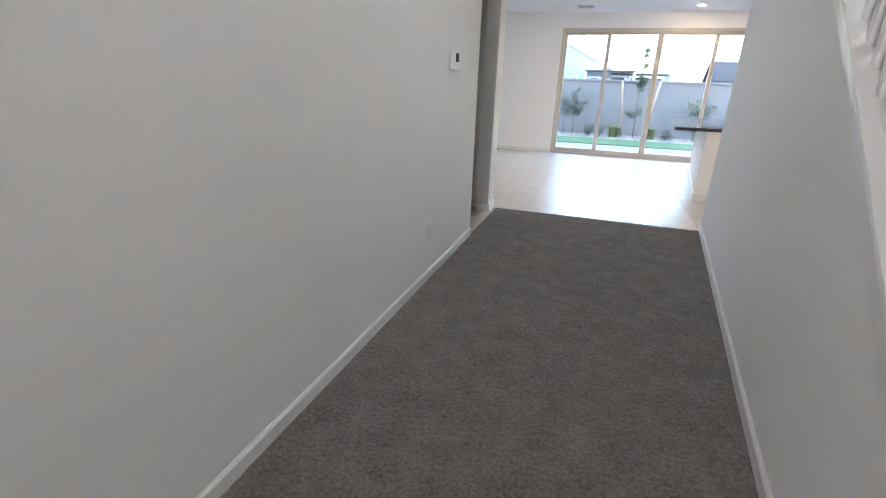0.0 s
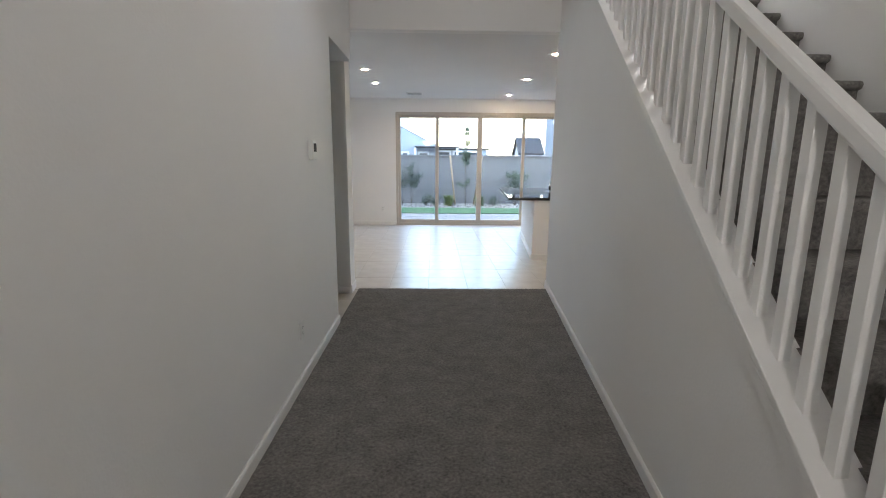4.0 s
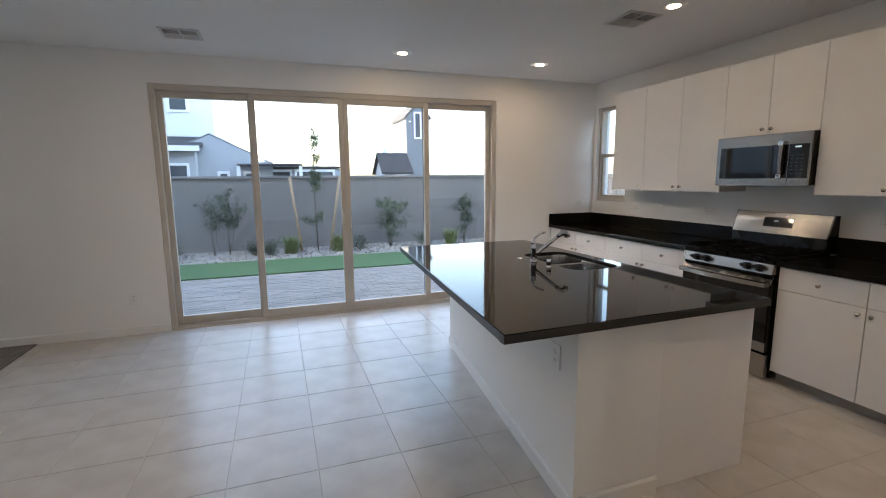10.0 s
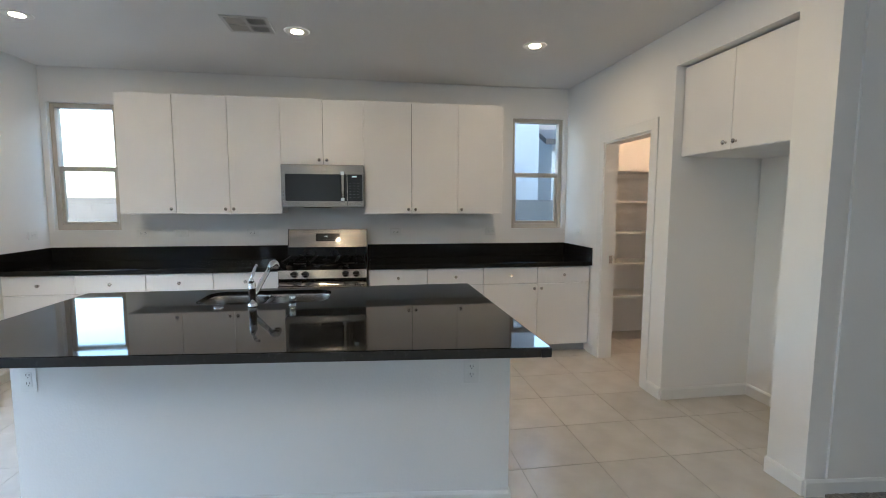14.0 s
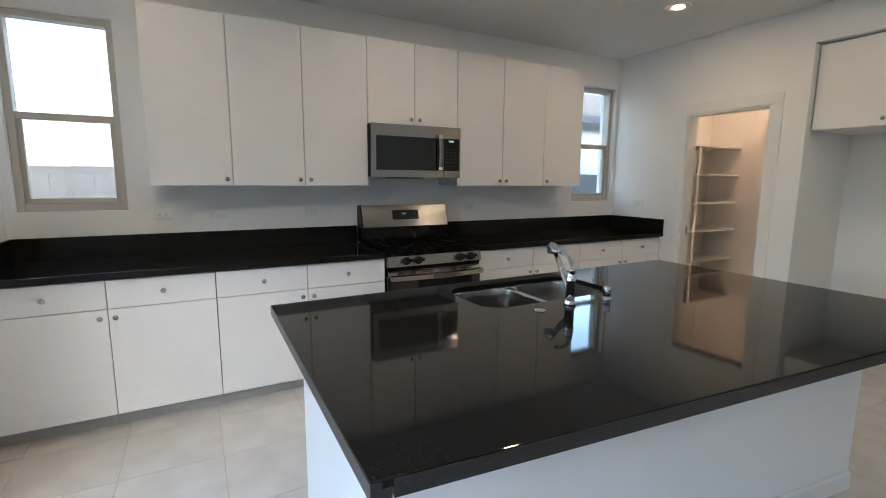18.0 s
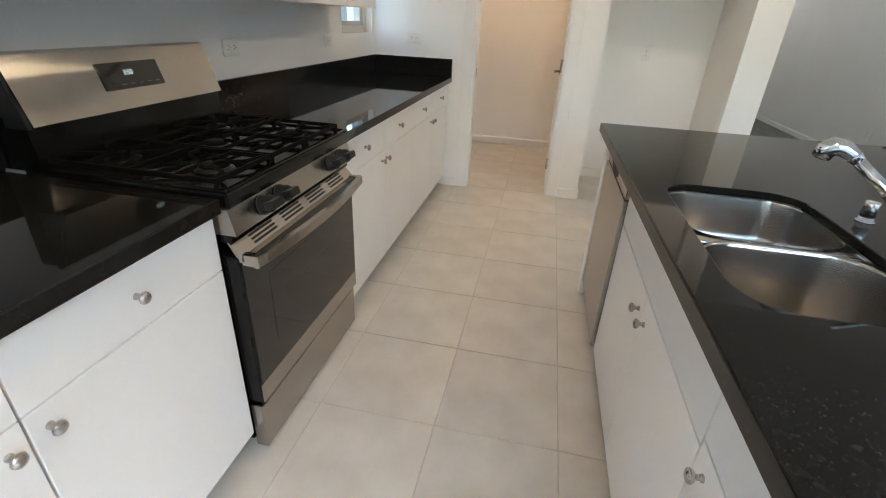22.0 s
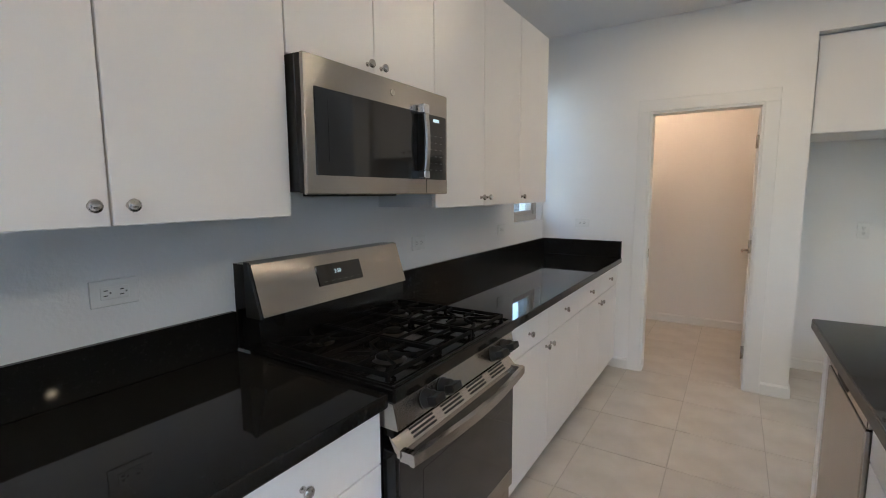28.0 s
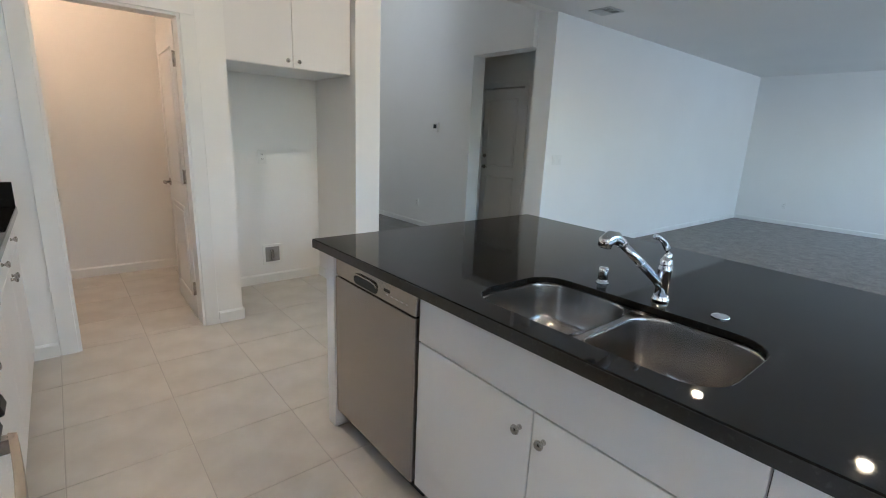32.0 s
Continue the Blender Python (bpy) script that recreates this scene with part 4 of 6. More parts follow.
VD, VN = Vector((0.032, 0, 0.036)).normalized(), Vector((-0.036, 0, 0.032)).normalized()
for i in range(4):
    c = R0 + 0.14 + i * 0.162
    for q in (0.011, 0.023, 0.035):
        m = Vector((3.5580, 0, 0.732)) + VD * q
        bm = bmesh.new()
        vs = [bm.verts.new(m + VD * u + VN * v + Vector((0, w, 0))) for u in (-0.0032, 0.0032) for v in (0.0002, 0.0009) for w in (c - 0.058, c + 0.058)]
        for f in ((0, 1, 3, 2), (4, 6, 7, 5), (0, 4, 5, 1), (2, 3, 7, 6), (0, 2, 6, 4), (1, 5, 7, 3)):
            bm.faces.new([vs[j] for j in f])
        bmesh.ops.recalc_face_normals(bm, faces=bm.faces)
        part("vent_slot", bm, SLOT, od)
bm = slab_profile(bmesh.new(), [(3.560, 0.792), (3.622, 0.792), (3.622, 0.864), (3.576, 0.864)], "y", R0 + 0.004, R1 - 0.004)
cp = part("control_panel", bm, STEEL, rg, "sloping stainless control panel")
for y in (R0 + 0.095, R0 + 0.187, R1 - 0.235, R1 - 0.143):
    d = Vector((-0.97, 0, 0.24)).normalized()
    c = Vector((3.567, y, 0.828))
    kb = part("burner_knob", turned(bmesh.new(), c, d, [(0, 0.029), (0.006, 0.029), (0.010, 0.025), (0.030, 0.024), (0.034, 0.020)], 24), BLACKPL, rg, "black burner knob")
    bm = B(-0.012, 0.012, -0.027, 0.027, -0.006, 0.026, r=0.004, seg=2)
    bmesh.ops.transform(bm, matrix=Matrix.Translation(c + d * 0.028) @ d.to_track_quat("Z", "Y").to_matrix().to_4x4() @ Matrix.Rotation(radians(90), 4, "Z"), verts=bm.verts)
    part("knob_grip", bm, BLACKPL, kb)
part("cooktop", B(3.566, 4.17, R0 + 0.001, R1 - 0.001, 0.8645, 0.908, r=0.006, seg=2), BLACKEN, rg, "glossy black enamel cooktop")
CTZ = 0.908
for i, (x, y, r) in enumerate(((3.72, R0 + 0.17, 0.047), (4.02, R0 + 0.17, 0.036), (3.72, R1 - 0.17, 0.042), (4.02, R1 - 0.17, 0.036), (3.87, RM, 0.040))):
    b_ = part("burner_base", turned(bmesh.new(), (x, y, CTZ), (0, 0, 1), [(0, r + 0.012), (0.002, r + 0.010), (0.004, r), (0.008, r)], 20), BRONZE, rg, "dark metal burner base")
    part("burner_cap", turned(bmesh.new(), (x, y, CTZ + 0.008), (0, 0, 1), [(0, r * 0.98), (0.004, r), (0.007, r * 0.9), (0.008, r * 0.2)], 20), IRON, b_, "black burner cap")


def iron_bar(bm, path, w=0.0034, h=0.0052):
    """A cast bar of upright section along a path of plan points at one height."""
    rings = []
    pts = [Vector(p) for p in path]
    for i, p in enumerate(pts):
        d = (pts[min(i + 1, len(pts) - 1)] - pts[max(i - 1, 0)]).normalized()
        n = Vector((-d.y, d.x, 0)).normalized()
        rings.append([bm.verts.new(p + n * a + Vector((0, 0, b))) for a, b in ((-w, -h), (w, -h), (w, h * 0.6), (w * 0.5, h), (-w * 0.5, h), (-w, h * 0.6))])
    for a, b in zip(rings, rings[1:]):
        for k in range(6):
            bm.faces.new((a[k], a[(k + 1) % 6], b[(k + 1) % 6], b[k]))
    bm.faces.new(rings[0])
    bm.faces.new(list(reversed(rings[-1])))
    bmesh.ops.recalc_face_normals(bm, faces=bm.faces)


def grate(y0, y1, burners):
    """A cast-iron grate: frame on feet, and over each burner two bent arms with fingers between; the middle one has long bars."""
    g = part("grate", bmesh.new(), IRON, rg, "black cast-iron grate")
    z = CTZ + 0.020
    x0, x1, xm, ym = 3.604, 4.136, 3.870, (y0 + y1) / 2
    bm = bmesh.new()
    for y in (y0 + 0.005, y1 - 0.005):
        iron_bar(bm, [(x0, y, z), (x1, y, z)], 0.0042, 0.0065)
    for x in (x0 + 0.005, x1 - 0.005) + ((xm,) if len(burners) == 2 else ()):
        iron_bar(bm, [(x, y0 + 0.010, z), (x, y1 - 0.010, z)], 0.0042, 0.0065)
    for x in (x0, x1 - 0.012, xm - 0.006):
        for y in (y0, y1 - 0.012):
            box(bm, x, x + 0.012, y, y + 0.012, CTZ, z - 0.004, r=0.002)
    part("grate_frame", bm, IRON, g)
    def arm(path):
        bm = bmesh.new()
        iron_bar(bm, path)
        part("grate_arm", bm, IRON, g)

    for cx in burners:
        for s in (-1, 1):
            arm([(cx, ym + s * (y1 - y0) * 0.46, z), (cx, ym + s * 0.034, z + 0.002)])
            if len(burners) == 2:
                arm([(cx + s * 0.106, y0 + 0.010, z), (cx + s * 0.092, ym - 0.052, z + 0.002), (cx + s * 0.030, ym - 0.014, z + 0.002), (cx + s * 0.030, ym + 0.014, z + 0.002), (cx + s * 0.092, ym + 0.052, z + 0.002), (cx + s * 0.106, y1 - 0.010, z)])
            else:
                arm([(cx + s * 0.090, ym, z), (cx + s * 0.034, ym, z + 0.002)])
                for d in (0.090, 0.180):
                    arm([(cx + s * d, y0 + 0.010, z), (cx + s * d, y1 - 0.010, z)])


grate(R0 + 0.022, R0 + 0.272, (3.73, 4.01))
grate(R0 + 0.278, R1 - 0.278, (3.87,))
grate(R1 - 0.272, R1 - 0.022, (3.73, 4.01))
bm = bmesh.new()
for a in ((3.570, 4.165, R0 + 0.003, R0 + 0.015), (3.570, 4.165, R1 - 0.015, R1 - 0.003), (3.570, 3.584, R0 + 0.015, R1 - 0.015)):
    box(bm, *a, CTZ - 0.001, CTZ + 0.006, r=0.002)
part("cooktop_rim", bm, BLACKEN, rg, "raised glossy rim of the cooktop")
part("back_riser", slab_profile(bmesh.new(), [(4.105, 0.900), (4.235, 0.900), (4.235, 1.186), (4.172, 1.186), (4.118, 1.02)], "y", R0 + 0.004, R1 - 0.004), BLACKEN, rg, "black enamel back riser")
part("guard_edge", slab_profile(bmesh.new(), [(4.106, 1.012), (4.180, 1.012), (4.180, 1.194), (4.160, 1.192)], "y", R1 - 0.0115, R1 - 0.0035), BLACKPL, rg, "black end cap of the backguard")
bg = part("backguard", slab_profile(bmesh.new(), [(4.100, 1.018), (4.120, 1.014), (4.176, 1.182), (4.170, 1.190), (4.154, 1.186)], "y", R0 + 0.002, R1 - 0.012), STEEL, rg, "sloping stainless backguard")
LEAN_BACK = math.atan2(0.054, 0.168)


def on_guard(y0, y1, s0, s1, lift):
    """A flat patch on the sloping backguard, s counted up the slope."""
    bm = bmesh.new()
    u, nn = Vector((math.sin(LEAN_BACK), 0, math.cos(LEAN_BACK))), Vector((-math.cos(LEAN_BACK), 0, math.sin(LEAN_BACK)))
    p = Vector((4.100, 0, 1.018))
    q = [p + u * s + Vector((0, y, 0)) + nn * h for h in (0.0002, lift) for y, s in ((y0, s0), (y1, s0), (y1, s1), (y0, s1))]
    v = [bm.verts.new(c) for c in q]
    for f in ((0, 1, 2, 3), (7, 6, 5, 4), (0, 4, 5, 1), (1, 5, 6, 2), (2, 6, 7, 3), (3, 7, 4, 0)):
        bm.faces.new([v[i] for i in f])
    bmesh.ops.recalc_face_normals(bm, faces=bm.faces)
    return bm


part("display_panel", on_guard(RM - 0.115, RM + 0.115, 0.058, 0.136, 0.004), BLACKGL, bg, "black glass clock panel")


def lettering(name, text, size, m, mat, parent):
    """Raised characters in the built-in font, as a mesh part."""
    cu = bpy.data.curves.new(name, "FONT")
    cu.body, cu.size, cu.align_x, cu.align_y, cu.extrude = text, size, "CENTER", "CENTER", 0.0003
    tmp = bpy.data.objects.new(name, cu)
    me = bpy.data.meshes.new_from_object(tmp)
    bpy.data.objects.remove(tmp)
    me.transform(Matrix.Translation(-ORIGIN[parent]) @ m)
    me.materials.clear()
    me.materials.append(mat)
    ob = new(name, me)
    ob.parent = parent
    ORIGIN[ob] = ORIGIN[parent]
    return ob


guard_turn = Matrix.Translation(Vector((4.100, RM + 0.015, 1.018)) + Vector((math.sin(LEAN_BACK), 0, math.cos(LEAN_BACK))) * 0.104 + Vector((-math.cos(LEAN_BACK), 0, math.sin(LEAN_BACK))) * 0.0048) @ Matrix.Rotation(radians(-90), 4, "Z") @ Matrix.Rotation(radians(90) - LEAN_BACK, 4, "X")
lettering("clock_digits", "3:50", 0.021, guard_turn, DISPLAY, bg)
for i in range(6):
    part("key_mark", on_guard(RM - 0.095 + i * 0.034, RM - 0.080 + i * 0.034, 0.070, 0.072, 0.0046), KEYM, bg)

# ---- microwave ----
M0, M1, MZ0, MZ1 = 7.764, 8.506, 1.405, 1.797
mw = thing("microwave", (4.05, (M0 + M1) / 2, MZ0), "stainless over-the-range microwave with black glass door", "microwave")
part("microwave_body", B(3.895, EX - 0.002, M0, M1, MZ0 + 0.012, MZ1, r=0.003), BLACKPL, mw, "black case")
part("door_edge", B(3.878, 3.8945, M0 + 0.001, M1 - 0.001, MZ0 + 0.008, MZ1 - 0.002), BLACKPL, mw)
fr = part("front_frame", B(3.862, 3.8775, M0, M1, MZ0 + 0.004, MZ1, r=0.004, seg=2), STEEL, mw, "brushed stainless front")
part("door_glass", B(3.8595, 3.8625, M0 + 0.156, M1 - 0.036, MZ0 + 0.060, MZ1 - 0.086, r=0.001), BLACKGL, mw, "black door glass")
part("door_window", B(3.8588, 3.8596, M0 + 0.215, M1 - 0.085, MZ0 + 0.100, MZ1 - 0.118), BLACKGL, mw)
cp = part("keypad", B(3.8595, 3.8625, M0 + 0.014, M0 + 0.150, MZ0 + 0.060, MZ1 - 0.086, r=0.001), BLACKGL, mw, "black control panel")
part("display", B(3.8588, 3.8596, M0 + 0.065, M0 + 0.108, MZ1 - 0.112, MZ1 - 0.100), DISPLAY, cp, "small lit clock display")
for i in range(6):
    for j in range(3):
        y, z = M0 + 0.045 + j * 0.036, MZ0 + 0.095 + i * 0.026
        part("key", B(3.8590, 3.8596, y, y + 0.016, z, z + 0.003), KEYM, cp)
bm = bmesh.new()
rings = []
for i in range(11):
    q = i / 10
    z, bow = MZ0 + 0.068 + q * (MZ1 - MZ0 - 0.136), 0.024 + 0.010 * math.sin(math.pi * q)
    rings.append([bm.verts.new((3.862 - bow + dx, M0 + 0.192 + dy, z)) for dx, dy in ((0.007, -0.013), (0.007, 0.013), (0.0, 0.014), (-0.006, 0.010), (-0.006, -0.010), (0.0, -0.014))])
for a, b in zip(rings, rings[1:]):
    for j in range(6):
        bm.faces.new((a[j], a[(j + 1) % 6], b[(j + 1) % 6], b[j]))
bm.faces.new(rings[0])
bm.faces.new(list(reversed(rings[-1])))
bmesh.ops.recalc_face_normals(bm, faces=bm.faces)
hm = part("door_handle", bm, STEEL, mw, "bowed stainless handle")
for z0, z1 in ((MZ0 + 0.062, MZ0 + 0.090), (MZ1 - 0.094, MZ1 - 0.060)):
    part("handle_cap", B(3.8275, 3.8592, M0 + 0.1765, M0 + 0.2115, z0, z1, r=0.004, seg=2), CHROME, hm, "bright end cap of the handle")
bm = bmesh.new()
rings = []
for i in range(11):
    q = i / 10
    z, bow = MZ0 + 0.0905 + q * (MZ1 - MZ0 - 0.185), 0.020 + 0.010 * math.sin(math.pi * q)
    rings.append([bm.verts.new((x, M0 + 0.192 + dy, z)) for x, dy in ((3.8592, 0.0175), (3.8592, -0.0115), (3.862 - bow, -0.0115), (3.862 - bow, 0.0175))])
for a, b in zip(rings, rings[1:]):
    for j in range(4):
        bm.faces.new((a[j], a[(j + 1) % 4], b[(j + 1) % 4], b[j]))
bm.faces.new(rings[0])
bm.faces.new(list(reversed(rings[-1])))
bmesh.ops.recalc_face_normals(bm, faces=bm.faces)
part("handle_core", bm, BLACKPL, hm, "black side of the handle")
part("door_gap", B(3.8612, 3.8622, M0 + 0.150, M0 + 0.1525, MZ0 + 0.006, MZ0 + 0.0745), SLOT, mw, "thin dark joint beside the door")
part("badge", turned(bmesh.new(), (3.862, (M0 + M1) / 2 - 0.02, MZ1 - 0.043), (-1, 0, 0), [(0, 0.012), (0.002, 0.012), (0.0025, 0.010)], 18), NICKEL, mw, "plain round metal badge")
part("underside_vent", B(3.885, 4.10, M1 - 0.43, M1 - 0.19, MZ0 - 0.002, MZ0 + 0.0115), BLACKPL, mw, "black underside grille")

# ---- island ----
SW, SE, NE, NW = (1.10, 7.035), (2.556, 7.05), (2.530, 9.410), (1.31, 9.425)
isl = thing("kitchen_island", (2.0, 8.2, 0), "white kitchen island with drywall back and cabinets", "island")


def base_w(y):
    """The island's west face follows the askew edge of its top."""
    return 1.47 + (y - 7.08) * 0.115


bm = prism(bmesh.new(), [(base_w(7.08), 7.08), (1.93, 7.08), (1.93, 9.302), (base_w(9.302), 9.302)], 0, 0.856)
part("back_wall", bm, WALL, isl, "white painted drywall back")
part("end_panel", B(1.931, 2.515, 7.095, 7.168, 0, 0.856, r=0.002), CAB, isl, "white end panel beside the dishwasher")
part("end_panel", B(1.931, 2.515, 9.255, 9.298, 0, 0.856, r=0.002), CAB, isl)
for p, q in (((base_w(9.302), 9.302), (base_w(7.08), 7.08)), ((base_w(7.08), 7.08), (1.93, 7.08)), ((1.93, 9.302), (base_w(9.302), 9.302))):
    bmn = baseboard("baseboard", p, q, -1)
    bmn.parent = isl
    bmn.matrix_parent_inverse = Matrix.Translation(-ORIGIN[isl])
    for key in ("kind", "category", "label"):
        if key in bmn:
            del bmn[key]
part("cabinet_front", B(2.462, 2.4745, 7.765, 9.254, 0.085, 0.845), GAP_SHADE, isl, "body darkened to put shade in the gaps between fronts")
part("cabinet_floor", B(1.931, 2.461, 7.765, 9.254, 0.085, 0.103), CAB, isl)
part("cabinet_side", B(1.931, 2.461, 7.765, 7.781, 0.104, 0.845), CAB, isl)
part("cabinet_side", B(1.931, 2.461, 9.238, 9.254, 0.104, 0.845), CAB, isl)
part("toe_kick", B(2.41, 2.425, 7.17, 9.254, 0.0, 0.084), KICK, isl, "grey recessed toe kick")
IX = 2.495
part("false_front", B(IX - 0.0185, IX, 7.768, 8.783, 0.672, 0.848, r=0.0015), CAB, isl, "white panel below the sink")
for a, b, k in ((7.768, 8.274, 8.235), (8.278, 8.783, 8.317)):
    d = part("door", B(IX - 0.0185, IX, a, b, 0.088, 0.667, r=0.0015), CAB, isl)
    knob(d, (IX, k, 0.60), (1, 0, 0))
d = part("drawer_front", B(IX - 0.0185, IX, 8.787, 9.252, 0.694, 0.848, r=0.0015), CAB, isl)
knob(d, (IX, 9.02, 0.771), (1, 0, 0))
d = part("door", B(IX - 0.0185, IX, 8.787, 9.252, 0.088, 0.690, r=0.0015), CAB, isl)
knob(d, (IX, 8.83, 0.645), (1, 0, 0))

# island top with a sink cut-out
CX0, CX1, CY0, CY1, CR = 2.078, 2.455, 7.958, 8.672, 0.10


def rounded(x0, x1, y0, y1, r, n=6):
    out = []
    for cx, cy, a0 in ((x1 - r, y1 - r, 0), (x0 + r, y1 - r, 90), (x0 + r, y0 + r, 180), (x1 - r, y0 + r, 270)):
        out += [(cx + r * math.cos(radians(a0 + 90 * i / n)), cy + r * math.sin(radians(a0 + 90 * i / n))) for i in range(n + 1)]
    return out


top = thing("island_worktop", (1.9, 8.2, 0.856), "polished black granite island top with sink cut-out", "worktop")
hole = rounded(CX0, CX1, CY0, CY1, CR)
bm = bmesh.new()
outer = [SW, SE, NE, NW]
for z in (0.876, 0.896):
    vo = [bm.verts.new((x, y, z)) for x, y in outer]
    vh = [bm.verts.new((x, y, z)) for x, y in hole]
    es = [bm.edges.new((vo[i], vo[(i + 1) % 4])) for i in range(4)] + [bm.edges.new((vh[i], vh[(i + 1) % len(vh)])) for i in range(len(vh))]
    bmesh.ops.triangle_fill(bm, use_beauty=True, use_dissolve=True, edges=es)
bm.verts.ensure_lookup_table()
m = 4 + len(hole)
for base, cnt in ((0, 4), (4, len(hole))):
    for i in range(cnt):
        j = (i + 1) % cnt
        bm.faces.new([bm.verts[base + i], bm.verts[base + j], bm.verts[m + base + j], bm.verts[m + base + i]])
bmesh.ops.recalc_face_normals(bm, faces=bm.faces)
bmesh.ops.bevel(bm, geom=[e for e in bm.edges if len(e.link_faces) == 2 and e.calc_face_angle(0) > 0.9 and abs(e.verts[0].co.z - e.verts[1].co.z) < 0.001], offset=0.003, segments=2, profile=0.5, affect="EDGES")
part("slab", bm, GRANITE, top)
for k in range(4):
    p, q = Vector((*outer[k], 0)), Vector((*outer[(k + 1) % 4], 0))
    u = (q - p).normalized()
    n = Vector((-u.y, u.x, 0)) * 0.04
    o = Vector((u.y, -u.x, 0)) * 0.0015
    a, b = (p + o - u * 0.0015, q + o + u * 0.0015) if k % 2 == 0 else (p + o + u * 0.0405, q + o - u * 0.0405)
    part("edge_strip", prism(bmesh.new(), [v.xy for v in (a, b, b + n, a + n)], 0.857, 0.8925, 0.0012), GRANITE_EDGE_LIT, top, "built-up honed edge with daylight put into its paler ground")

# sink: two bowls
sk = thing("kitchen_sink", (2.28, 8.32, 0.69), "stainless steel double-bowl undermount sink", "sink")


def bowl(x0, x1, y0, y1, depth, r):
    bm = bmesh.new()
    rings = []
    for z, inset, rr in ((0.8545, -0.003, r), (0.852, 0.0, r), (0.849, 0.0005, r), (0.846, 0.001, r), (0.80, 0.004, r), (0.856 - depth + 0.05, 0.008, r), (0.856 - depth + 0.04, 0.010, r), (0.856 - depth + 0.014, 0.022, r * 0.95), (0.856 - depth, 0.055, r * 0.8), (0.856 - depth - 0.004, 0.10, r * 0.5)):
        rings.append([bm.verts.new((x, y, z)) for x, y in rounded(x0 + inset, x1 - inset, y0 + inset, y1 - inset, rr)])
    for a, b in zip(rings, rings[1:]):
        for i in range(len(a)):
            f = bm.faces.new((a[i], a[(i + 1) % len(a)], b[(i + 1) % len(a)], b[i]))
            f.smooth = True
    bm.faces.new(rings[-1])
    bmesh.ops.recalc_face_normals(bm, faces=bm.faces)
    bmesh.ops.reverse_faces(bm, faces=bm.faces)
    o = part("bowl", bm, SINKS, sk)
    bm = turned(bmesh.new(), ((x0 + x1) / 2, (y0 + y1) / 2, 0.8525 - depth), (0, 0, 1), [(0, 0.045), (0.003, 0.045), (0.004, 0.036), (0.0015, 0.033), (0.0014, 0.001)], 20)
    part("drain", bm, CHROME, o, "chrome drain ring")


bowl(CX0 + 0.004, CX1 - 0.004, CY0 + 0.004, 8.300, 0.16, 0.085)
bowl(CX0 + 0.004, CX1 - 0.004, 8.330, CY1 - 0.004, 0.20, 0.10)
part("divider", B(CX0 + 0.004, CX1 - 0.004, 8.296, 8.334, 0.838, 0.850, r=0.004, seg=2), SINKS, sk)
bm = bmesh.new()
box(bm, CX0 - 0.015, CX0 + 0.006, CY0 - 0.015, CY1 + 0.015, 0.850, 0.8565)
box(bm, CX1 - 0.006, CX1 + 0.010, CY0 - 0.015, CY1 + 0.015, 0.850, 0.8565)
box(bm, CX0 + 0.006, CX1 - 0.006, CY0 - 0.015, CY0 + 0.006, 0.850, 0.8565)
box(bm, CX0 + 0.006, CX1 - 0.006, CY1 - 0.006, CY1 + 0.015, 0.850, 0.8565)
part("rim", bm, SINKS, sk)

sk.location.z += 0.019

# tap
TZ = 0.896
fx, fy = 1.998, 8.335
fa = thing("kitchen_tap", (fx, fy, TZ), "chrome single-lever pull-out kitchen tap", "tap")


def at_tap(*pts):
    return [(fx + a, fy + b, TZ + c) for a, b, c in pts]


part("tap_base", turned(bmesh.new(), (fx, fy, TZ), (0, 0, 1), [(0, 0.0245), (0.004, 0.0255), (0.009, 0.0255), (0.012, 0.0225), (0.016, 0.0225), (0.019, 0.0205)], 28), CHROME, fa)
part("tap_body", turned(bmesh.new(), (fx, fy, TZ + 0.019), (0, 0, 1), [(0, 0.0190), (0.076, 0.0190), (0.078, 0.0205), (0.084, 0.0205), (0.086, 0.0190), (0.098, 0.0195), (0.112, 0.0165), (0.121, 0.0095), (0.123, 0.001)], 28), CHROME, fa)
part("spout", tube(bmesh.new(), at_tap((0.006, -0.004, 0.052), (0.027, -0.012, 0.072), (0.095, -0.036, 0.130), (0.158, -0.059, 0.184)), [0.0150, 0.0140, 0.0128, 0.0122], 18), CHROME, fa)
part("spout_collar", tube(bmesh.new(), at_tap((0.086, -0.0328, 0.1222), (0.092, -0.0349, 0.1274)), 0.0142, 18), CHROME, fa)
sh = part("spray_head", tube(bmesh.new(), at_tap((0.154, -0.0575, 0.181), (0.168, -0.063, 0.193), (0.184, -0.070, 0.204), (0.200, -0.077, 0.205), (0.212, -0.082, 0.194), (0.216, -0.084, 0.178)), [0.0128, 0.0150, 0.0195, 0.0215, 0.0215, 0.0190], 20), CHROME, fa)
part("head_ring", tube(bmesh.new(), at_tap((0.161, -0.0602, 0.1868), (0.1645, -0.0616, 0.1898)), 0.0158, 18), CHROME, sh)
part("spray_face", turned(bmesh.new(), (fx + 0.2162, fy - 0.0841, TZ + 0.1775), (0.2, -0.1, -1), [(0, 0.016), (0.002, 0.015), (0.0022, 0.001)], 16), BLACKPL, sh, "dark nozzle face")
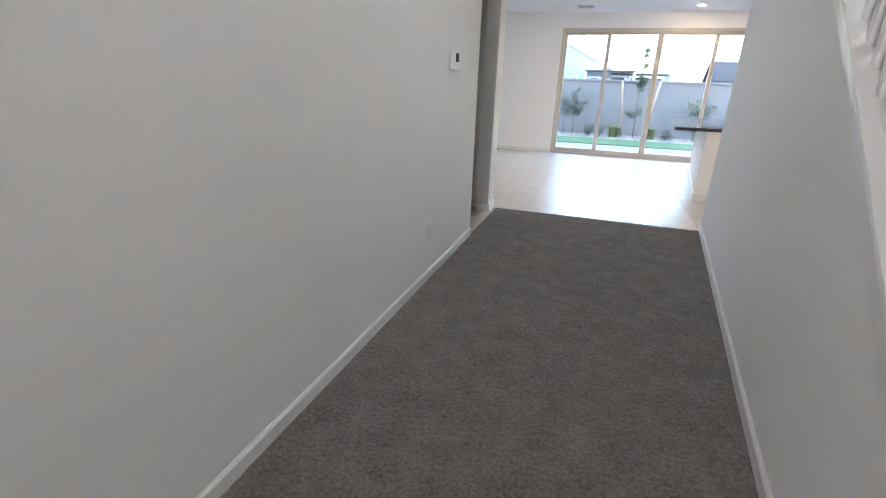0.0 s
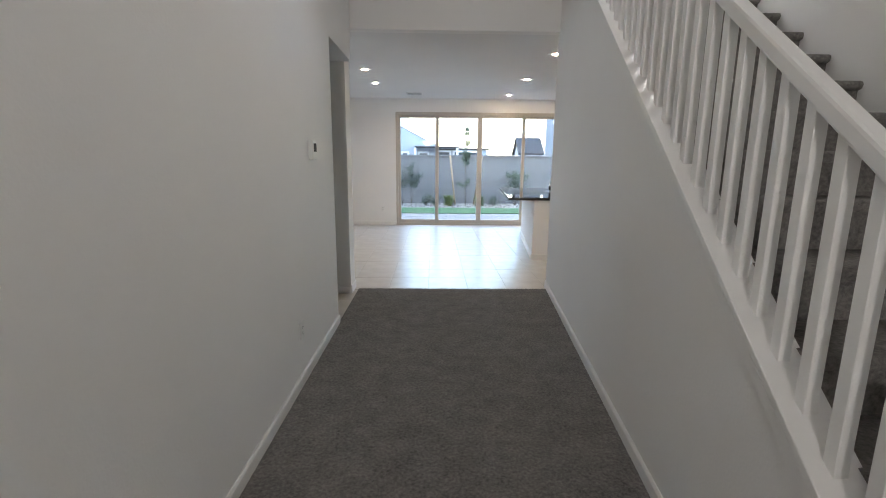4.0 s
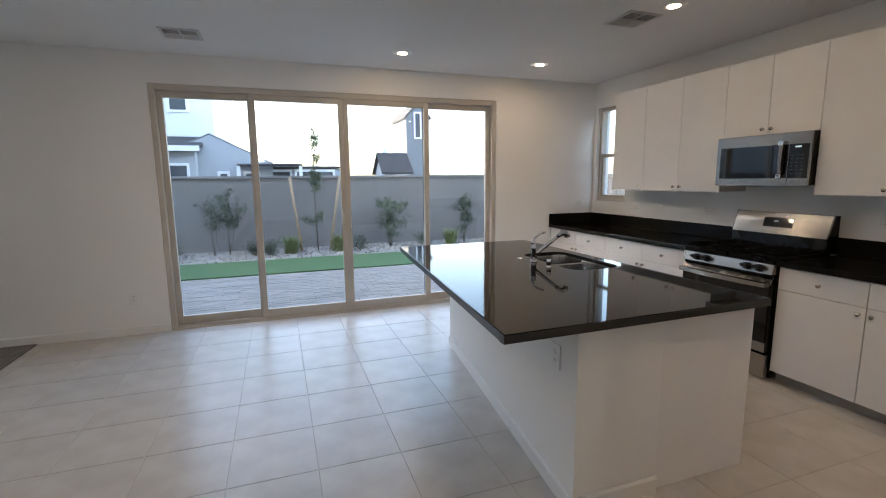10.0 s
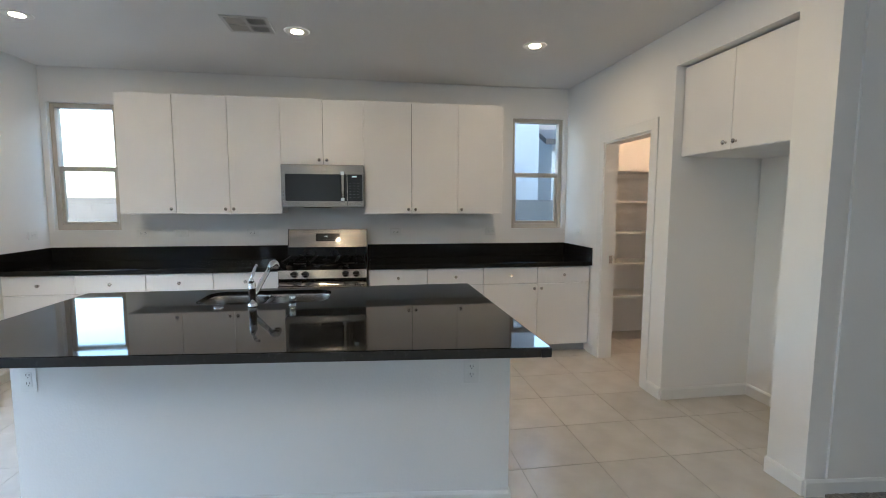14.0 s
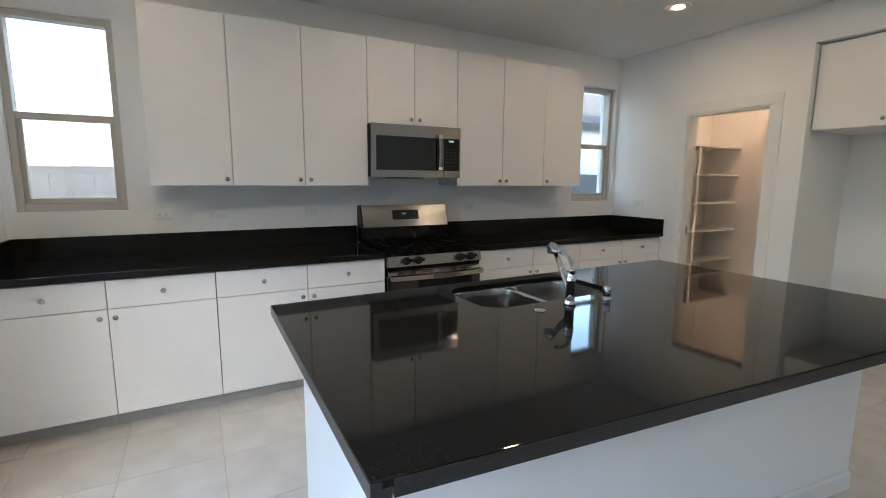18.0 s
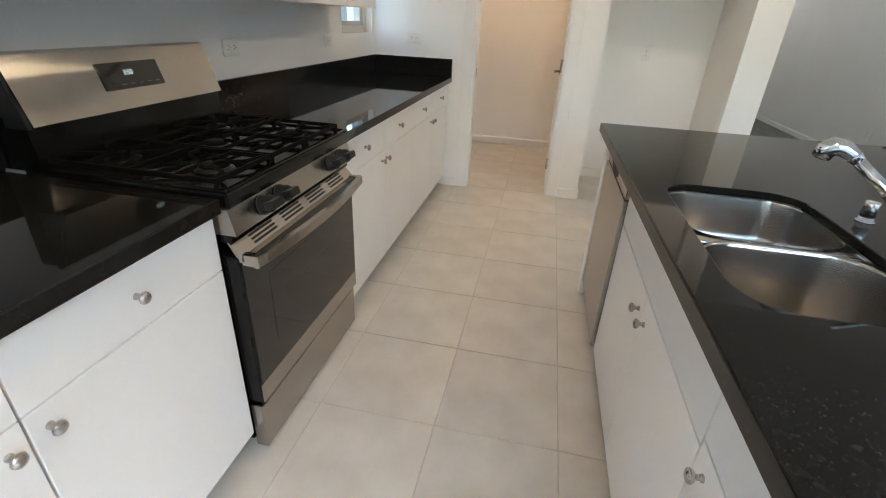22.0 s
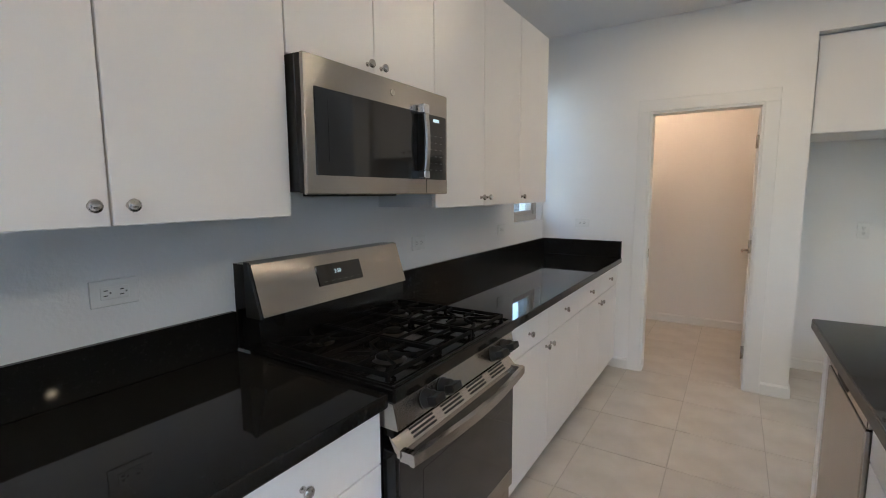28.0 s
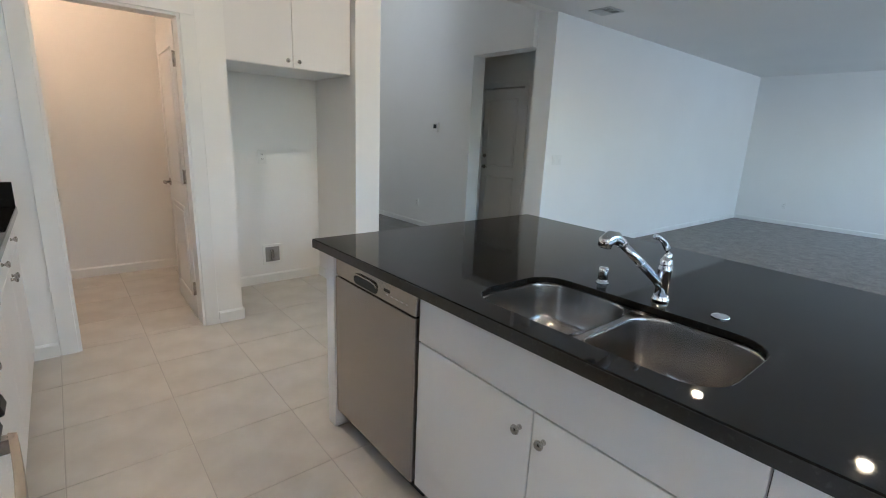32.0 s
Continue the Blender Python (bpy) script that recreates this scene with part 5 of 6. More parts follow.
lv = part("lever", tube(bmesh.new(), at_tap((-0.004, 0.001, 0.128), (-0.006, 0.0, 0.146), (0.002, -0.003, 0.166), (0.022, -0.006, 0.187), (0.050, -0.007, 0.201), (0.078, -0.007, 0.209)), [0.0145, 0.0125, 0.0100, 0.0082, 0.0070, 0.0060], 14), CHROME, fa)
part("lever_tip", tube(bmesh.new(), at_tap((0.066, -0.007, 0.2055), (0.079, -0.007, 0.2094), (0.086, -0.007, 0.2110)), [0.0078, 0.0078, 0.0050], 14), CHROME, lv)
gx, gy = 1.992, 8.131
ag = thing("air_gap_cap", (gx, gy, TZ), "chrome dishwasher air gap cap", "air gap")
part("cap", turned(bmesh.new(), (gx, gy, TZ), (0, 0, 1), [(0, 0.0215), (0.003, 0.0215), (0.004, 0.0165), (0.012, 0.0165), (0.0125, 0.0158), (0.0145, 0.0158), (0.015, 0.0165), (0.050, 0.0165), (0.054, 0.0145), (0.055, 0.001)], 24), CHROME, ag)
part("vent_slot", B(gx + 0.0150, gx + 0.0171, gy - 0.007, gy + 0.007, TZ + 0.022, TZ + 0.027), SLOT, ag)
kx, ky_ = 1.984, 8.502
hc = thing("sink_hole_cover", (kx, ky_, TZ), "chrome round hole cover on the worktop", "cover")
part("disc", turned(bmesh.new(), (kx, ky_, TZ), (0, 0, 1), [(0, 0.024), (0.003, 0.024), (0.006, 0.019), (0.007, 0.001)], 22), CHROME, hc)

# dishwasher
dw = thing("dishwasher", (2.25, 7.465, 0), "stainless steel dishwasher with a pocket handle", "dishwasher")
part("tub", B(1.94, 2.478, 7.171, 7.762, 0.09, 0.842), BLACKPL, dw, "dark tub")
part("door_panel", B(2.479, 2.510, 7.173, 7.760, 0.095, 0.752, r=0.004, seg=2), STEELV, dw, "brushed stainless door")
con = part("control_strip", B(2.479, 2.507, 7.173, 7.760, 0.755, 0.840, r=0.006, seg=3), STEEL, dw, "stainless control strip")
# flat dark plate stands in for the shade inside the pocket
bm = bmesh.new()
slab_profile(bm, rounded(7.335, 7.515, 0.764, 0.806, 0.020), "x", 2.5058, 2.5082)
part("pocket_handle", bm, SLOT, con, "pocket handle, its inner shade a flat dark plate")
bm = bmesh.new()
tube(bm, [(2.508, 7.340, 0.790), (2.511, 7.350, 0.803), (2.512, 7.375, 0.808), (2.512, 7.475, 0.808), (2.511, 7.500, 0.803), (2.508, 7.510, 0.790)], 0.0045, 8)
part("handle_lip", bm, STEEL, con)
for i in range(5):
    part("button_mark", B(2.5068, 2.5076, 7.575 + i * 0.032, 7.589 + i * 0.032, 0.784, 0.788), VENTM, con)
part("status_window", B(2.5068, 2.5078, 7.560, 7.600, 0.795, 0.806), BLACKGL, con, "small dark status window")
part("kick_plate", B(2.43, 2.445, 7.173, 7.760, 0.0, 0.088), BLACKPL, dw, "black kick plate")


# ---- sockets, switches, thermostat ----
def plate_turn(at, way):
    return Matrix.Translation(at) @ Vector(way).to_track_quat("Z", "Y").to_matrix().to_4x4()


def socket(at, way, label, turn=0, gangs=1, switch=False, group="wall sockets"):
    """A white wall plate with a duplex socket or rocker switches."""
    m = plate_turn(at, way) @ Matrix.Rotation(radians(turn), 4, "Z")
    s = thing("light_switch" if switch else "wall_socket", at, label, "switch" if switch else "socket", "light switches" if switch else group)

    def put(nm, bm, mat, parent):
        bmesh.ops.transform(bm, matrix=m, verts=bm.verts)
        return part(nm, bm, mat, parent)

    w = 0.036 + 0.023 * (gangs - 1)
    put("back_box", B(-w + 0.004, w - 0.004, -0.054, 0.054, 0.0003, 0.0035), PLATE, s)
    put("cover_plate", B(-w, w, -0.058, 0.058, 0.0032, 0.0085, r=0.002), PLATE, s)
    for g in range(gangs):
        c = (g - (gangs - 1) / 2) * 0.046
        if switch:
            put("rocker", B(c - 0.016, c + 0.016, -0.033, 0.033, 0.008, 0.0115, r=0.001), PLATE, s)
        else:
            put("insert", B(c - 0.0165, c + 0.0165, -0.034, 0.034, 0.008, 0.010, r=0.0008), PLATE, s)
            for y in (-0.019, 0.019):
                bm = bmesh.new()
                box(bm, c - 0.008, c - 0.0055, y - 0.002, y + 0.008, 0.0097, 0.0104)
                box(bm, c + 0.0055, c + 0.008, y - 0.002, y + 0.007, 0.0097, 0.0104)
                box(bm, c - 0.002, c + 0.002, y - 0.010, y - 0.006, 0.0097, 0.0104)
                put("slots", bm, SLOT, s)
    return s


W_, E_, N_, S_ = (-1, 0, 0), (1, 0, 0), (0, 1, 0), (0, -1, 0)
for y in (9.84, 8.85, 7.45):
    socket((EX, y, 1.155), W_, "white double socket lying sideways above the backsplash", 90)
socket((EX, 9.50, 1.155), W_, "white cover plate with switch above the backsplash", 90, 1, True)
socket((EX, 6.44, 1.155), W_, "white double socket lying sideways above the backsplash", 90)
socket((4.02, NY, 1.155), S_, "white socket lying sideways on the kitchen end wall", 90)
socket((3.90, SY, 1.165), N_, "white socket lying sideways beside the pantry", 90)
socket((2.04, 4.88, 1.12), N_, "white socket in the refrigerator recess")
socket((base_w(9.22), 9.22, 0.66), Vector((-1, 0.115, 0)), "white socket on the island's back")
socket((base_w(7.26), 7.26, 0.676), Vector((-1, 0.115, 0)), "white socket on the island's back")
socket((HX, 3.33, 0.36), E_, "white socket low on the hall wall")
socket((-1.03, LY, 1.14), N_, "white three-gang switch plate on the living room wall", 0, 3, True)
socket((WX, 6.4, 0.36), E_, "white socket low on the living room wall")
socket((-2.75, NY, 0.36), S_, "white socket low on the living room wall")
socket((-1.05, NY, 0.36), S_, "white socket low beside the sliding door")
th = thing("thermostat", (HX, 3.735, 1.46), "white wall thermostat with a dark display", "thermostat")
part("case", B(HX + 0.0003, HX + 0.032, 3.680, 3.790, 1.395, 1.52, r=0.004, seg=2), PLATE, th)
part("screen", B(HX + 0.0315, HX + 0.0335, 3.702, 3.768, 1.448, 1.502), SLOT, th, "dark grey display")
bx, bz = 1.99, 0.26
ib = thing("ice_maker_box", (bx, 4.88, bz), "recessed white water supply box in the recess wall", "supply box")
bm = bmesh.new()
for a in ((bx - 0.085, bx + 0.085, 4.8803, 4.890, bz - 0.09, bz - 0.068), (bx - 0.085, bx + 0.085, 4.8803, 4.890, bz + 0.068, bz + 0.09), (bx - 0.085, bx - 0.063, 4.8803, 4.890, bz - 0.068, bz + 0.068), (bx + 0.063, bx + 0.085, 4.8803, 4.890, bz - 0.068, bz + 0.068)):
    box(bm, *a)
part("box_frame", bm, PLATE, ib)
# flat back, greyed for the shade of a recess
part("box_back", B(bx - 0.063, bx + 0.063, 4.8803, 4.882, bz - 0.068, bz + 0.068), RECESS_SHADE, ib, "white plastic recess with its shade put into the grey")
part("valve", tube(bmesh.new(), [(bx, 4.886, bz - 0.06), (bx, 4.892, bz + 0.01), (bx + 0.006, 4.89, bz + 0.04)], [0.012, 0.011, 0.016], 8), NICKEL, ib, "metal valve")

# ---- ceiling ----
CANS = [(x, y) for x in (1.51, 2.995) for y in (6.44, 8.21, 9.965)] + [(-0.935, 7.54), (-0.935, 8.715)]
for x, y in CANS:
    c = thing("recessed_light", (x, y, CZ), "white round recessed ceiling light, lit warm", "ceiling light", "recessed ceiling lights")
    bm = turned(bmesh.new(), (x, y, CZ - 0.0004), (0, 0, -1), [(0, 0.088), (0.003, 0.087), (0.006, 0.080), (0.006, 0.070), (0.0035, 0.0415)], 32)
    part("trim_ring", bm, LAMPT, c)
    part("diffuser", turned(bmesh.new(), (x, y, CZ - 0.0042), (0, 0, -1), [(0, 0.041), (0.0012, 0.0405), (0.0014, 0.001)], 32), LED, c, "glowing warm diffuser")
pl = thing("ceiling_light", (3.50, 4.62, CZ), "warm round pantry ceiling light", "ceiling light")
part("dome", turned(bmesh.new(), (3.50, 4.62, CZ - 0.0005), (0, 0, -1), [(0, 0.12), (0.03, 0.118), (0.06, 0.08), (0.07, 0.01)], 24), LEDW, pl)


def register(x0, x1, y0, y1, label):
    v = thing("ceiling_vent", ((x0 + x1) / 2, (y0 + y1) / 2, CZ), label, "vent", "ceiling vents")
    # dark plate stands in for the shade of a duct behind the slats
    part("backing", B(x0 + 0.02, x1 - 0.02, y0 + 0.02, y1 - 0.02, CZ - 0.003, CZ - 0.0005), DUCT_SHADE, v)
    bm = bmesh.new()
    for a in ((x0, x1, y0, y0 + 0.022), (x0, x1, y1 - 0.022, y1), (x0, x0 + 0.022, y0 + 0.022, y1 - 0.022), (x1 - 0.022, x1, y0 + 0.022, y1 - 0.022), ((x0 + x1) / 2 - 0.008, (x0 + x1) / 2 + 0.008, y0 + 0.022, y1 - 0.022), (x0 + 0.022, x1 - 0.022, (y0 + y1) / 2 - 0.008, (y0 + y1) / 2 + 0.008)):
        box(bm, *a, CZ - 0.009, CZ - 0.0005)
    part("frame", bm, VENTM, v)
    n = 7
    for h, (ya, yb) in enumerate(((y0 + 0.022, (y0 + y1) / 2 - 0.008), ((y0 + y1) / 2 + 0.008, y1 - 0.022))):
        for g, (xa, xb) in enumerate(((x0 + 0.022, (x0 + x1) / 2 - 0.008), ((x0 + x1) / 2 + 0.008, x1 - 0.022))):
            for i in range(n):
                y = ya + (i + 0.5) * (yb - ya) / n
                bm = B(xa, xb, -0.0065, 0.0065, -0.0006, 0.0006)
                bmesh.ops.transform(bm, matrix=Matrix.Translation((0, y, CZ - 0.007)) @ Matrix.Rotation(radians(-38 if h else 38), 4, "X"), verts=bm.verts)
                part("slat", bm, VENTM, v)


register(2.77, 3.06, 8.37, 8.67, "white four-way ceiling air register above the kitchen")
register(-0.48, -0.19, 9.80, 10.08, "white four-way ceiling air register near the sliding door")
register(-1.24, -0.99, 5.86, 6.11, "white four-way ceiling air register near the hall")

# ---- pantry shelves ----
ps = thing("pantry_shelves", (4.03, 4.7, 0), "white painted empty pantry shelving", "shelves")
for z in (0.49, 0.84, 1.16, 1.48, 1.80):
    part("shelf", B(3.86, EX - 0.001, 3.921, 5.478, z - 0.02, z, r=0.002), TRIM, ps)
    part("cleat", B(EX - 0.02, EX - 0.001, 3.921, 5.478, z - 0.07, z - 0.0205), TRIM, ps)
part("upright", B(3.868, 3.888, 4.66, 4.70, 0.0, 1.779), TRIM, ps)

# ---- garden ----
GZ = -0.10
single("ground", B(-400, 400, -400, 400, GZ - 0.5, GZ - 0.06), EARTH, "dry sandy ground round the house", "ground", "structure")
single("lawn", B(-9, 10.5, 13.74, 15.20, GZ - 0.06, GZ + 0.02), GRASS, "strip of green turf", "lawn", "structure")
single("gravel_bed", B(-9, 10.5, 15.20, 16.80, GZ - 0.06, GZ + 0.01), GRAVEL, "pale gravel planting bed", "gravel", "structure")
single("side_yard", B(4.46, 7.2, -2, 13.74, GZ - 0.06, GZ), GRAVEL, "gravel side yard", "gravel", "structure")
single("patio_bed", B(-9, 4.46, NY + 0.22, 13.74, GZ - 0.06, GZ - 0.012), MORTAR, "sand joints of the paved patio", "paving", "structure")
rnd = random.Random(4)
bm = bmesh.new()
y = NY + 0.24
row = 0
while y < 13.70:
    x = -4.0 - (row % 2) * 0.11
    while x < 4.3:
        h = GZ - 0.002 + rnd.uniform(-0.002, 0.002)
        box(bm, x, x + 0.214, y, y + 0.100, GZ - 0.02, h)
        x += 0.220
    y += 0.106
    row += 1
single("pavers", bm, PAVER, "grey concrete pavers of the patio", "pavers", "stuff")
PAVN = PAVER.node_tree
gi = PAVN.nodes.new("ShaderNodeNewGeometry")
hs = PAVN.nodes.new("ShaderNodeHueSaturation")
ma = PAVN.nodes.new("ShaderNodeMath")
ma.operation, ma.inputs[1].default_value, ma.inputs[2].default_value = "MULTIPLY_ADD", 0.35, 0.82
pb = PAVN.nodes["Principled BSDF"]
src = pb.inputs["Base Color"].links[0].from_socket
PAVN.links.new(gi.outputs["Random Per Island"], ma.inputs[0])
PAVN.links.new(ma.outputs[0], hs.inputs["Value"])
PAVN.links.new(src, hs.inputs["Color"])
PAVN.links.new(hs.outputs[0], pb.inputs["Base Color"])
bm = bmesh.new()
for i in range(900):
    x, yy, s = rnd.uniform(-3.2, 7), rnd.uniform(15.22, 16.7), rnd.uniform(0.02, 0.055)
    m = Matrix.Translation((x, yy, GZ + 0.012)) @ Euler((rnd.uniform(0, 6), rnd.uniform(0, 6), rnd.uniform(0, 6))).to_matrix().to_4x4() @ Matrix.Diagonal((s, s * 0.8, s * 0.6, 1))
    bmesh.ops.create_icosphere(bm, subdivisions=1, radius=1, matrix=m)
single("river_stones", bm, GRAVEL, "loose pale stones in the planting bed", "stones", "stuff")


def leafy(name, at, height, spread, count, size, trunk, mat, label, category, seed, stems=4, lean=0.0):
    """A shrub or young tree: tapered stems with limbs and many small leaves."""
    r = random.Random(seed)
    t = thing(name, at, label, category)
    bm, bl = bmesh.new(), bmesh.new()
    base = Vector(at)
    tips = []
    for s in range(stems):
        a = 2 * math.pi * s / stems + r.uniform(-0.4, 0.4)
        out = spread * (0.0 if stems == 1 else r.uniform(0.25, 0.7))
        pts = [base + Vector((math.cos(a) * out * q + r.uniform(-0.02, 0.02), math.sin(a) * out * q * 0.7, height * q * r.uniform(0.9, 1.0))) for q in (0, 0.3, 0.6, 1.0)]
        tube(bm, pts, [trunk, trunk * 0.75, trunk * 0.5, trunk * 0.2], 7)
        for q in range(int(10 if stems == 1 else 5)):
            f = r.uniform(0.25, 0.97)
            i = min(int(f * 3), 2)
            p = pts[i].lerp(pts[i + 1], f * 3 - i)
            b = r.uniform(0, 6.28)
            ln = spread * r.uniform(0.35, 0.9) * (1.15 - f * 0.8 if stems == 1 else 0.7)
            e = p + Vector((math.cos(b) * ln, math.sin(b) * ln * 0.8, ln * r.uniform(0.2, 0.9)))
            tube(bm, [p, p.lerp(e, 0.5) + Vector((0, 0, 0.02)), e], [trunk * 0.35, trunk * 0.22, trunk * 0.08], 5)
            tips.append((p, e))
        tips.append((pts[1], pts[3]))
    for i in range(count):
        p, e = tips[r.randrange(len(tips))]
        c = p.lerp(e, r.uniform(0.25, 1.05)) + Vector((r.gauss(0, 0.04), r.gauss(0, 0.04), r.gauss(0, 0.04)))
        m = Matrix.Translation(c) @ Euler((r.uniform(0, 6), r.uniform(0, 6), r.uniform(0, 6))).to_matrix().to_4x4()
        s = size * r.uniform(0.6, 1.3)
        v = [bl.verts.new(m @ Vector(q)) for q in ((0, 0, 0), (s * 0.5, s * 0.28, s * 0.06), (s, 0, 0), (s * 0.5, -s * 0.28, s * 0.06))]
        bl.faces.new(v)
    part("stems" if stems > 1 else "trunk", bm, BARK, t)
    part("crown", bl, mat, t)
    return t


leafy("young_tree", (1.10, 16.1, GZ), 2.95, 0.36, 1200, 0.06, 0.016, LEAF, "slender young tree tied between two wooden stakes", "tree", 1, 1)
for x, dx in ((0.77, -0.31), (1.38, 0.44)):
    single("tree_stake", tube(bmesh.new(), [(x, 16.1, GZ), (x + dx * 0.6, 16.1, 1.55)], [0.03, 0.028], 8), STAKE, "tan wooden stake leaning beside the young tree", "stake", group="tree stakes")
leafy("shrub", (-0.70, 16.2, GZ), 1.32, 0.34, 900, 0.055, 0.009, LEAFD, "tall thin shrub against the block wall", "shrub", 2, 3)
leafy("shrub", (-1.00, 16.2, GZ), 1.18, 0.34, 420, 0.055, 0.008, LEAFD, "sparse thin shrub against the block wall", "shrub", 3, 3)
leafy("shrub", (2.80, 16.2, GZ), 1.12, 0.50, 1100, 0.065, 0.010, LEAF, "leafy shrub against the block wall", "shrub", 5, 5)
leafy("shrub", (4.68, 16.2, GZ), 1.16, 0.40, 1100, 0.055, 0.010, LEAFD, "dense upright shrub against the block wall", "shrub", 6, 4)
leafy("shrub", (-3.6, 16.2, GZ), 1.20, 0.4, 500, 0.055, 0.010, LEAF, "leafy shrub against the block wall", "shrub", 8, 4)
for i, (x, y) in enumerate(((-1.7, 15.9), (-0.2, 15.9), (2.0, 15.8), (3.5, 15.9), (0.12, 15.7), (5.6, 15.9))):
    leafy("low_shrub", (x, y, GZ), 0.28, 0.24, 350, 0.05, 0.008, LEAFD, "low dark green ground shrub in the gravel", "shrub", 20 + i, 5)


def tuft(at, h, n, seed):
    r = random.Random(seed)
    bm = bmesh.new()
    for i in range(n):
        a, q = r.uniform(0, 6.28), r.uniform(0.05, 0.30)
        hh = h * r.uniform(0.6, 1.0)
        p = Vector(at) + Vector((r.gauss(0, 0.05), r.gauss(0, 0.05), 0))
        d = Vector((math.cos(a), math.sin(a), 0))
        w = Vector((-d.y, d.x, 0)) * 0.008
        k = [p, p + d * q * 0.4 + Vector((0, 0, hh * 0.65)), p + d * q + Vector((0, 0, hh))]
        v = [bm.verts.new(c) for c in (k[0] - w, k[0] + w, k[1] + w, k[1] - w, k[2])]
        bm.faces.new(v[:4])
        bm.faces.new((v[3], v[2], v[4]))
    single("grass_tuft", bm, BLADE, "clump of yellow-green ornamental grass", "grass", at=at)


tuft((0.54, 15.9, GZ), 0.42, 260, 1)
tuft((1.56, 15.9, GZ), 0.42, 260, 2)
tuft((4.2, 15.9, GZ), 0.42, 220, 3)
tuft((-2.6, 15.9, GZ), 0.40, 200, 4)

# block walls: mortar core, blocks proud of it
WT = 1.58
bw = single("block_wall", B(-9.2, 10.6, 16.84, 16.98, GZ - 0.06, WT - 0.06), MORTAR, "grey concrete block garden wall", "garden wall", "structure")
single("block_wall_side", B(7.20, 7.34, -6, 16.84, GZ - 0.06, WT - 0.06), MORTAR, "grey concrete block wall along the side yard", "garden wall", "structure")
single("wall_coping", B(-9.2, 10.6, 16.80, 17.02, WT - 0.06, WT, r=0.006), BLOCK, "grey block coping of the garden wall", "coping", "structure")


# ---- neighbouring houses ----
def far_house(name, x0, x1, y0, y1, eave, ridge, along, mat, wins, label, over=0.4, th=0.15, cover=None):
    """A stuccoed house: walls, a pitched roof, windows with frames. along: the ridge's axis."""
    h = thing(name, ((x0 + x1) / 2, (y0 + y1) / 2, GZ), label, "house")
    xm, ym = (x0 + x1) / 2, (y0 + y1) / 2
    bm = bmesh.new()
    if along == "y":
        slab_profile(bm, [(x0, GZ - 0.06), (x1, GZ - 0.06), (x1, eave), (xm, ridge), (x0, eave)], "y", y0, y1)
    else:
        slab_profile(bm, [(y0, GZ - 0.06), (y1, GZ - 0.06), (y1, eave), (ym, ridge), (y0, eave)], "x", x0, x1)
    part("wall", bm, mat, h)
    for s in (-1, 1):
        bm = bmesh.new()
        if along == "y":
            e = xm + s * ((x1 - x0) / 2 + over)
            dz = (ridge - eave) * over / ((x1 - x0) / 2)
            slab_profile(bm, [(xm, ridge + 0.02), (e, eave - dz + 0.02), (e, eave - dz + 0.02 + th), (xm, ridge + 0.02 + th)], "y", y0 - over, y1 + over)
        else:
            e = ym + s * ((y1 - y0) / 2 + over)
            dz = (ridge - eave) * over / ((y1 - y0) / 2)
            slab_profile(bm, [(ym, ridge + 0.02), (e, eave - dz + 0.02), (e, eave - dz + 0.02 + th), (ym, ridge + 0.02 + th)], "x", x0 - over, x1 + over)
        part("roof", bm, cover or ROOFM, h)
    for a, b, u, v in wins:
        w = part("window", B(a, b, y0 - 0.03, y0 - 0.002, u, v), FARGLASS, h)
        for q in ((a - 0.08, a, u - 0.08, v + 0.08), (b, b + 0.08, u - 0.08, v + 0.08), (a, b, v, v + 0.08), (a, b, u - 0.08, u)):
            part("frame", B(q[0], q[1], y0 - 0.05, y0 - 0.002, q[2], q[3]), TRIM, w)
    return h


far_house("house", -3.42, 0.22, 22.0, 30, 2.03, 2.93, "y", STUCCO, [(-1.36, -1.16, 1.0, 1.70), (-0.6, -0.25, 1.0, 1.70)], "single-storey blue-grey stucco house with a plain gable", 0.03, 0.02, STUCCO)
wh = far_house("house", -12.0, -1.62, 23.6, 32, 5.6, 6.6, "x", WHITEST, [(-2.90, -2.42, 3.85, 4.74), (-3.72, -3.25, 3.85, 4.74), (-5.6, -4.6, 3.85, 4.74), (-8.2, -7.2, 3.85, 4.74)], "white two-storey stucco house with grey windows", 0.3)
part("porch_wall", B(-12.0, -1.98, 21.5, 23.5, GZ - 0.06, 2.35), STUCCO, wh, "blue-grey ground-floor wall")
part("projecting_roof", slab_profile(bmesh.new(), [(21.2, 2.42), (23.62, 2.86), (23.62, 2.98), (21.2, 2.52)], "x", -12.0, -1.80), ROOFM, wh, "dark tiled lower roof")
part("porch_fascia", B(-12.0, -1.80, 21.16, 21.20, 2.36, 2.52), TRIM, wh)
w = part("window", B(-2.98, -2.22, 21.47, 21.498, 1.2, 1.94), FARGLASS, wh)
for q in ((-3.05, -2.98, 1.12, 2.02), (-2.22, -2.15, 1.12, 2.02), (-2.98, -2.22, 1.94, 2.02)):
    part("frame", B(q[0], q[1], 21.455, 21.498, q[2], q[3]), TRIM, w)
pc = far_house("house", 0.0, 2.5, 22.4, 27, 1.86, 1.95, "x", STUCCO, [(0.2, 0.76, 1.1, 1.76), (1.0, 2.2, 1.1, 1.76)], "low grey stucco wing with dark windows", 0.1, 0.05)
part("patio_cover", B(-0.82, 1.15, 21.3, 22.38, 1.94, 2.00, r=0.006), ROOFM, pc, "thin flat patio cover")
